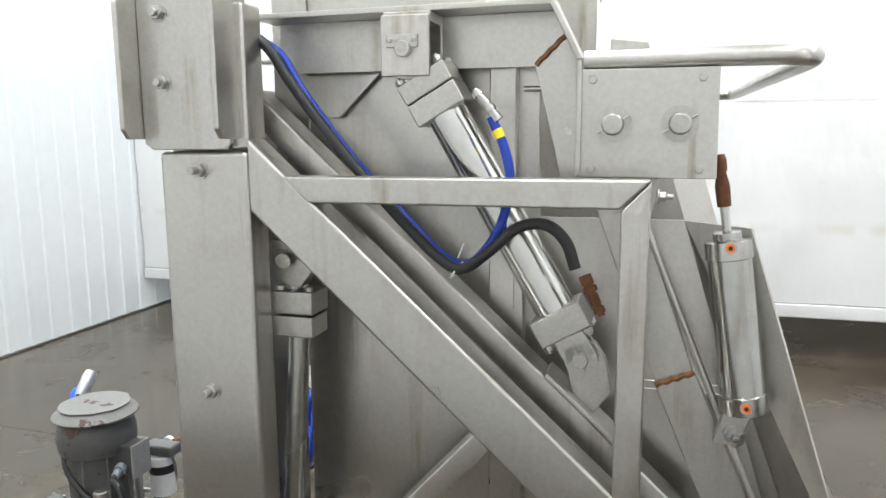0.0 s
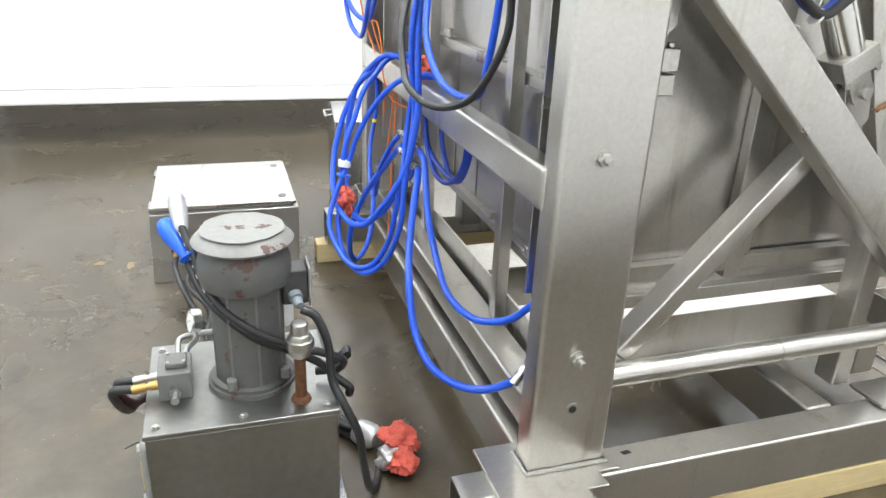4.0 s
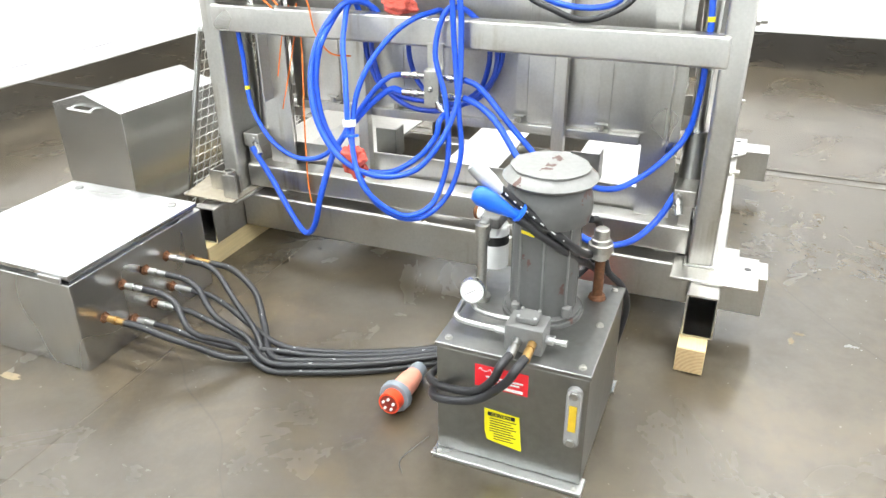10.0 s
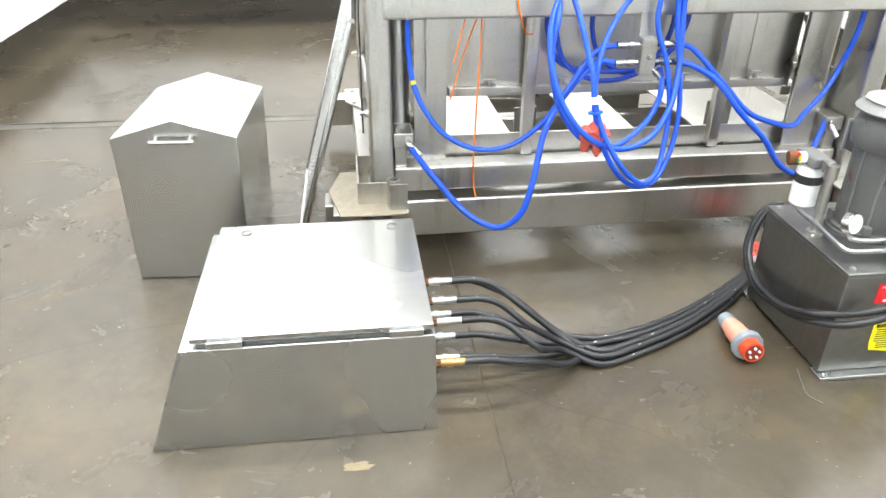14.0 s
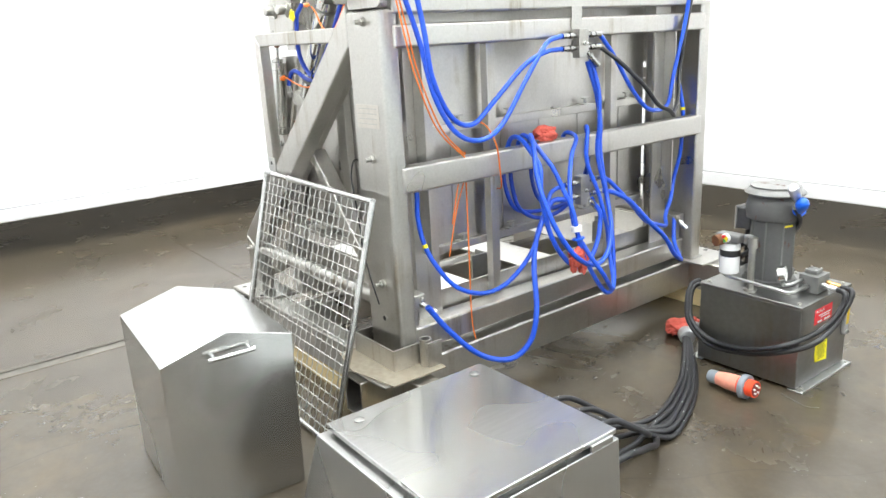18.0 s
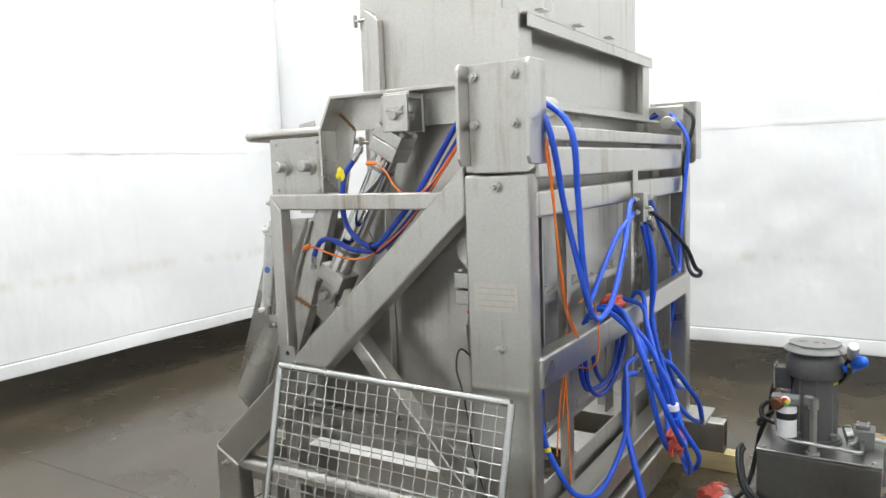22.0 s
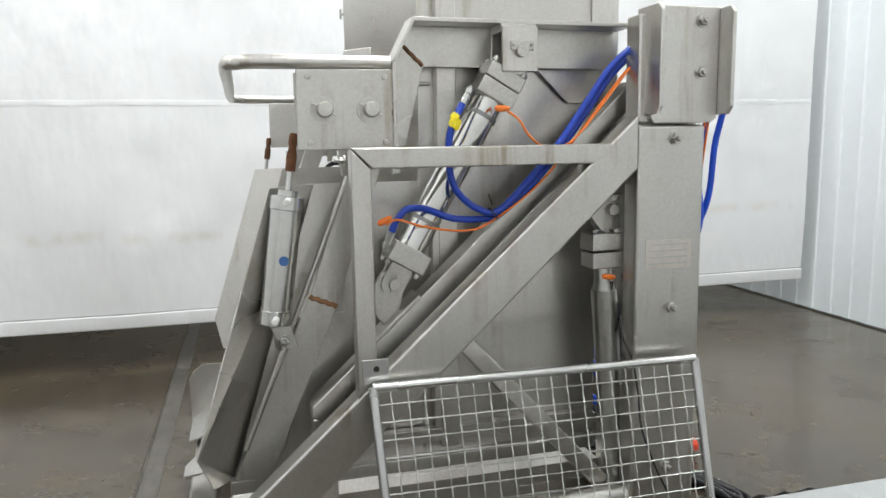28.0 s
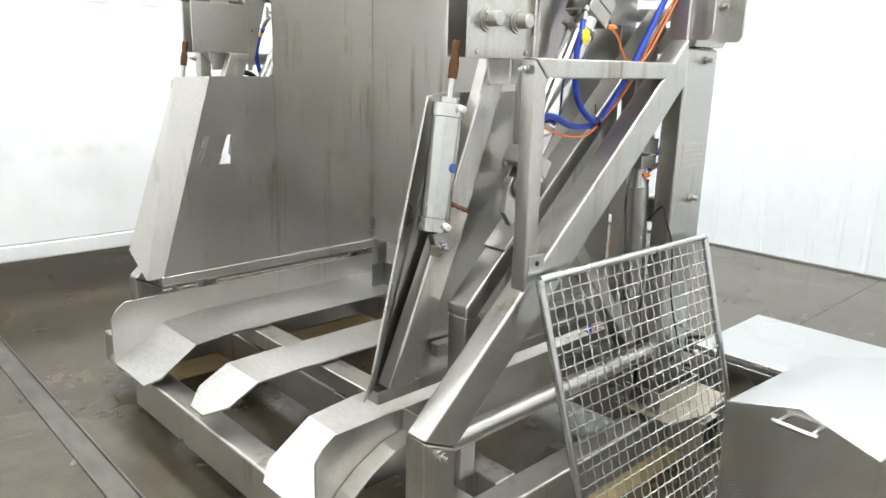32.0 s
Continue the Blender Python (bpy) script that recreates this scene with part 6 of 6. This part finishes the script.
LINE_L4 = [(-1.11, 2.448, 0.837), (-1.093, 2.507, 0.818), (-1.114, 2.563, 0.766), (-1.142, 2.654, 0.64), (-1.139, 2.708, 0.566), (-1.124, 2.808, 0.488), (-1.115, 2.928, 0.473), (-1.095, 3.045, 0.524), (-1.076, 3.123, 0.623), (-1.051, 3.158, 0.715), (-1.036, 3.17, 0.818), (-1.042, 3.172, 0.896), (-1.045, 3.174, 0.950)]
hose_l4 = hose(LINE_L4, 0.0094, BLUE, "blue hydraulic hose running up to the lift cylinder")
hose_l5 = hose([(-1.11, 2.448, 0.775), (-1.092, 2.504, 0.774), (-1.111, 2.582, 0.714), (-1.139, 2.654, 0.629), (-1.182, 2.707, 0.536), (-1.232, 2.746, 0.381), (-1.232, 2.784, 0.257), (-1.189, 2.859, 0.187), (-1.12, 2.965, 0.219), (-1.073, 3.079, 0.344), (-1.06, 3.167, 0.464)], 0.0116, BLUE, "bright blue hydraulic hose sagging to the valve block")
LINE_L6 = [(-1.105, 2.218, 0.837), (-1.107, 2.156, 0.81), (-1.127, 2.028, 0.687), (-1.127, 1.914, 0.582), (-1.127, 1.793, 0.535), (-1.087, 1.696, 0.511), (-1.027, 1.619, 0.539), (-1.002, 1.546, 0.609), (-0.975, 1.488, 0.697), (-0.995, 1.467, 0.842), (-1.0, 1.466, 0.986), (-1.0, 1.468, 1.069), (-0.976, 1.484, 1.219)]
hose_l6 = hose(LINE_L6, 0.0102, BLUE, "blue hydraulic hose running up beside the post")
hose_l7 = hose([(-1.11, 2.218, 0.775), (-1.128, 2.155, 0.76), (-1.159, 2.078, 0.713), (-1.196, 1.983, 0.605), (-1.218, 1.884, 0.511), (-1.217, 1.807, 0.414), (-1.19, 1.71, 0.354), (-1.114, 1.617, 0.34), (-1.032, 1.546, 0.392), (-0.991, 1.492, 0.497)], 0.0112, BLUE, "bright blue hydraulic hose sagging to the valve block")
hose_coil1 = hose([(-0.975, 2.637, 0.95), (-0.975, 2.629, 0.853), (-0.974, 2.589, 0.744), (-0.974, 2.485, 0.68), (-0.973, 2.361, 0.678), (-0.972, 2.244, 0.727), (-0.972, 2.17, 0.801), (-0.972, 2.148, 0.887), (-0.972, 2.162, 0.97)], 0.0094, NAVY, "blue hose coil hanging behind the cross beam")
hose_coil2 = hose([(-0.965, 2.667, 0.946), (-0.965, 2.658, 0.849), (-0.965, 2.612, 0.75), (-0.964, 2.529, 0.714), (-0.963, 2.405, 0.703), (-0.962, 2.265, 0.712), (-0.962, 2.189, 0.768), (-0.962, 2.135, 0.876), (-0.962, 2.141, 0.969)], 0.0094, NAVY, "blue hose coil hanging behind the cross beam")
hose_coil3 = hose([(-0.954, 2.492, 0.951), (-0.954, 2.49, 0.855), (-0.953, 2.449, 0.758), (-0.953, 2.345, 0.694), (-0.952, 2.229, 0.753), (-0.952, 2.186, 0.853), (-0.952, 2.183, 0.965)], 0.0094, NAVY, "blue hose coil hanging behind the cross beam")
hose_or1 = hose([(-1.05, 3.265, 1.81), (-1.113, 3.272, 1.67), (-1.125, 3.24, 1.488), (-1.124, 3.203, 1.345), (-1.109, 3.112, 1.155), (-1.089, 2.972, 1.028)], 0.0032, ORANGE, "thin orange sensor cable hanging down the frame")
hose_or2 = hose([(-1.054, 3.249, 1.803), (-1.117, 3.263, 1.67), (-1.119, 3.222, 1.498), (-1.109, 3.179, 1.351), (-1.085, 3.075, 1.15), (-1.071, 2.958, 1.035)], 0.0032, ORANGE, "thin orange sensor cable hanging down the frame")
hose_orc = hose([(-1.098, 2.984, 1.149), (-1.099, 2.886, 1.149), (-1.096, 2.819, 1.064), (-1.093, 2.798, 0.955), (-1.058, 2.763, 0.876), (-0.985, 2.72, 0.852)], 0.0032, ORANGE, "coiled orange sensor cable over the beam")
hose_or3 = hose([(-1.037, 2.894, 1.018), (-1.018, 2.962, 0.826), (-1.024, 3.02, 0.63)], 0.0027, ORANGE, "thin orange sensor cable hanging loose")
hose_or4 = hose([(-1.019, 2.914, 1.036), (-1.015, 2.911, 0.867), (-1.028, 2.922, 0.601), (-1.037, 2.927, 0.319), (-1.05, 2.894, 0.172)], 0.0032, ORANGE, "thin orange sensor cable hanging loose")
hose_ord = hose([(-1.043, 2.931, 1.033), (-1.044, 2.97, 0.932), (-1.044, 3.012, 0.765)], 0.0027, ORANGE, "thin orange sensor cable hanging loose")
hose_sB1 = hose([(-0.92, 3.244, 1.819), (-0.826, 3.244, 1.741), (-0.765, 3.245, 1.663), (-0.672, 3.246, 1.536), (-0.579, 3.248, 1.433), (-0.486, 3.25, 1.349), (-0.424, 3.25, 1.358), (-0.369, 3.25, 1.407), (-0.35, 3.249, 1.468), (-0.352, 3.247, 1.546), (-0.366, 3.247, 1.591), (-0.393, 3.231, 1.635)], 0.0095, NAVY, "dark blue hydraulic hose along the inner arm")
hose_sB2 = hose([(-0.927, 3.225, 1.799), (-0.839, 3.225, 1.724), (-0.777, 3.226, 1.644), (-0.684, 3.227, 1.52), (-0.598, 3.229, 1.421), (-0.496, 3.23, 1.336), (-0.449, 3.231, 1.326), (-0.363, 3.232, 1.331), (-0.284, 3.232, 1.36), (-0.236, 3.232, 1.36), (-0.208, 3.233, 1.333), (-0.193, 3.234, 1.302)], 0.0095, NAVY, "dark blue hydraulic hose along the inner arm")
hose_oB1 = hose([(-0.923, 3.24, 1.785), (-0.829, 3.24, 1.68), (-0.736, 3.241, 1.565), (-0.612, 3.243, 1.422), (-0.472, 3.246, 1.322), (-0.394, 3.247, 1.298), (-0.285, 3.247, 1.312), (-0.209, 3.248, 1.335), (-0.176, 3.248, 1.324)], 0.0032, ORANGE, "thin orange sensor cable along the inner arm")
hose_oB2 = hose([(-0.918, 3.254, 1.789), (-0.809, 3.255, 1.655), (-0.717, 3.256, 1.549), (-0.655, 3.257, 1.514), (-0.608, 3.257, 1.523), (-0.573, 3.256, 1.55), (-0.544, 3.256, 1.592), (-0.512, 3.255, 1.615)], 0.0032, ORANGE, "thin orange sensor cable along the inner arm")
hose_sA1 = hose([(-0.906, 1.426, 1.835), (-0.836, 1.426, 1.789), (-0.788, 1.426, 1.72), (-0.727, 1.428, 1.64), (-0.628, 1.424, 1.525), (-0.531, 1.42, 1.424), (-0.459, 1.417, 1.359), (-0.412, 1.415, 1.341), (-0.355, 1.413, 1.38), (-0.299, 1.411, 1.428), (-0.245, 1.408, 1.435), (-0.207, 1.407, 1.404), (-0.188, 1.405, 1.353)], 0.0115, BLACK, "black hydraulic hose with a rusty end fitting")
LINE_SA2 = [(-0.919, 1.445, 1.826), (-0.821, 1.445, 1.779), (-0.761, 1.449, 1.687), (-0.636, 1.443, 1.534), (-0.526, 1.439, 1.424), (-0.453, 1.436, 1.358), (-0.405, 1.434, 1.347), (-0.359, 1.432, 1.392), (-0.331, 1.432, 1.451), (-0.32, 1.431, 1.518), (-0.333, 1.432, 1.582), (-0.359, 1.434, 1.639)]
hose_sA2 = hose(LINE_SA2, 0.0095, NAVY, "blue hydraulic hose with a yellow tag")
hose_wB = hose([(-0.846, 3.218, 1.122), (-0.83, 3.218, 1.102), (-0.824, 3.218, 1.08), (-0.84, 3.218, 1.071), (-0.846, 3.218, 1.09), (-0.836, 3.218, 1.11), (-0.844, 3.219, 1.054), (-0.859, 3.22, 0.972), (-0.834, 3.297, 1.04), (-0.829, 3.322, 0.986), (-0.856, 3.333, 0.916), (-0.876, 3.334, 0.816), (-0.889, 3.335, 0.713), (-0.932, 3.337, 0.598), (-0.981, 3.337, 0.5)], 0.003, BLACK, "thin black sensor cable with a small loop")
hose_wB2 = hose([(-0.848, 3.223, 1.124), (-0.841, 3.224, 1.007), (-0.85, 3.226, 0.876), (-0.859, 3.227, 0.777)], 0.003, BLACK, "thin black sensor cable")
FIT_A = [(-0.171, 1.415, 1.339), (-0.156, 1.415, 1.304), (-0.137, 1.415, 1.263)]
FIT_A2 = [(-0.345, 1.435, 1.632), (-0.368, 1.435, 1.663), (-0.393, 1.435, 1.691)]
SENS = ([(-0.816, 3.22, 1.141), (-0.874, 3.22, 1.134)], [(-0.473, 3.265, 1.622), (-0.519, 3.265, 1.621)], [(-0.154, 3.25, 1.326), (-0.18, 3.25, 1.338)])


def fitting(p, q, parent, material=ZINC, r=0.0125):
    p, q = Vector(p), Vector(q)
    n = (q - p).length
    part("end_fitting", lathe(p, q, [(0, r * 1.0), (n * 0.45, r * 1.0), (n * 0.45, r * 0.8), (n * 0.6, r * 0.8), (n * 0.6, r * 1.12), (n * 0.85, r * 1.12), (n * 0.85, r * 0.7), (n, r * 0.7)], 10), material, parent)


def band(parent, path, k, r, material, width=1):
    """A sleeve of tape round a hose at the k-th step of its smooth line."""
    pts = smooth_path(path, 7)
    part("tag", sweep(pts[k:k + width + 1], r * 1.06, 12, 1, raw=True), material, parent, "yellow tape tag")


def manifold(x, y, z0, z1, hang):
    m = thing("hose_manifold", (x, y, z0), "small stainless hose manifold block hooked on the beam", "manifold", "hose manifolds")
    part("block", bx(x - 0.02, x + 0.02, y - 0.028, y + 0.028, z0, z1, 0.003), CAST, m)
    part("strap", bx(x + 0.0205, x + 0.0265, y - 0.030, y + 0.030, z0 + 0.02, hang + 0.02, 0.001), STEEL_S, m)
    for s in (-1, 1):
        for z in (z1 - 0.025, z0 + 0.04):
            part("elbow", rod((x, y + s * 0.028, z), (x, y + s * 0.05, z), 0.010, 10, 0.001), ZINC, m)
            fitting((x - 0.005, y + s * 0.115, z), (x, y + s * 0.045, z), m)
    part("plug", hexbolt((x - 0.02, y, (z0 + z1) / 2), (-1, 0, 0), 0.010, 0.010, 0.012, False), ZINC, m)
    fitting((x - 0.03, y - 0.075, z0 - 0.035), (x - 0.018, y - 0.02, z0 + 0.02), m)
    return m


manifold(-1.105, 2.333, 0.735, 0.862, 0.925)
manifold(-1.105, 2.343, 1.360, 1.475, 1.545)
for side in (-1, 1):
    anchor = hose_l5 if side > 0 else hose_l7
    fitting((-1.062, Y(side, 0.795), 0.436) if side > 0 else (-1.055, Y(side, 0.862), 0.44), (-1.015, Y(side, 0.85), 0.48), anchor)
fitting((-0.393, 3.231, 1.635), (-0.421, 3.219, 1.68), hose_sB1, ZINC, 0.011)
fitting((-0.193, 3.234, 1.302), (-0.175, 3.222, 1.252), hose_sB2, ZINC, 0.011)
fitting(FIT_A[0], FIT_A[1], hose_sA1, RUST)
fitting(FIT_A[1], FIT_A[2], hose_sA1, RUST, 0.010)
fitting(FIT_A2[0], FIT_A2[1], hose_sA2, ZINC, 0.0115)
fitting(FIT_A2[1], FIT_A2[2], hose_sA2, ZINC, 0.010)
for owner, (p, q) in zip((hose_wB, hose_oB2, hose_oB1), SENS):
    part("sensor_plug", lathe(p, q, [(0, 0.005), (0.008, 0.009), (0.03, 0.008), (0.04, 0.005)], 10), ORANGE, owner, "orange moulded plug")
yellow_rag = crumple((-0.362, 3.268, 1.590), 0.013, 0.008, 0.020, 5.5)
part("tag", yellow_rag, YELLOW, hose_sB1, "yellow tape tag")
band(hose_l4, LINE_L4, 62, 0.0095, YELLOW)
band(hose_l6, LINE_L6, 76, 0.0103, YELLOW)
band(hose_sA2, LINE_SA2, 72, 0.0098, YELLOW, 2)
for c, s, seed, label in (((-1.290, 2.556, 0.582), (0.030, 0.040, 0.038), 1.3, "red rag tied round the hose bundle"), ((-1.035, 2.490, 1.056), (0.035, 0.055, 0.032), 5.2, "red rag lying over the cross beam")):
    tagged(part("rag", hanging_rag(c, s, seed) if c[2] < 1 else crumple(c, *s, seed), RED_RAG), label, "rag", "red rags")
for x, y, z, m_ in ((-0.425, 1.425, 1.340, DIAL), (-0.470, 3.245, 1.345, BLACK)):
    lashing = thing("cable_tie", (x, y, z), "narrow cable tie lashing two hoses together", "cable tie", "small cable ties")
    part("loop", lathe((x - 0.003, y, z - 0.003), (x + 0.1, y, z - 0.08), [(0, 0.021), (0.004, 0.021), (0.004, 0.019), (0, 0.019)], 14), m_, lashing)
    part("tail", rod((x, y, z + 0.020), (x + 0.012, y + 0.004, z + 0.050), 0.0018, 6), m_, lashing)
tie = thing("hose_tie", (-1.286, 2.568, 0.67), "white and blue cable tie round the hose bundle", "cable tie")
part("tie_band", lathe((-1.288, 2.568, 0.690), (-1.284, 2.570, 0.720), [(0, 0.023), (0.022, 0.023)], 12), WHITE_P, tie)
part("tie_band", lathe((-1.292, 2.562, 0.655), (-1.288, 2.564, 0.675), [(0, 0.026), (0.007, 0.026)], 12), BLUE_P, tie)
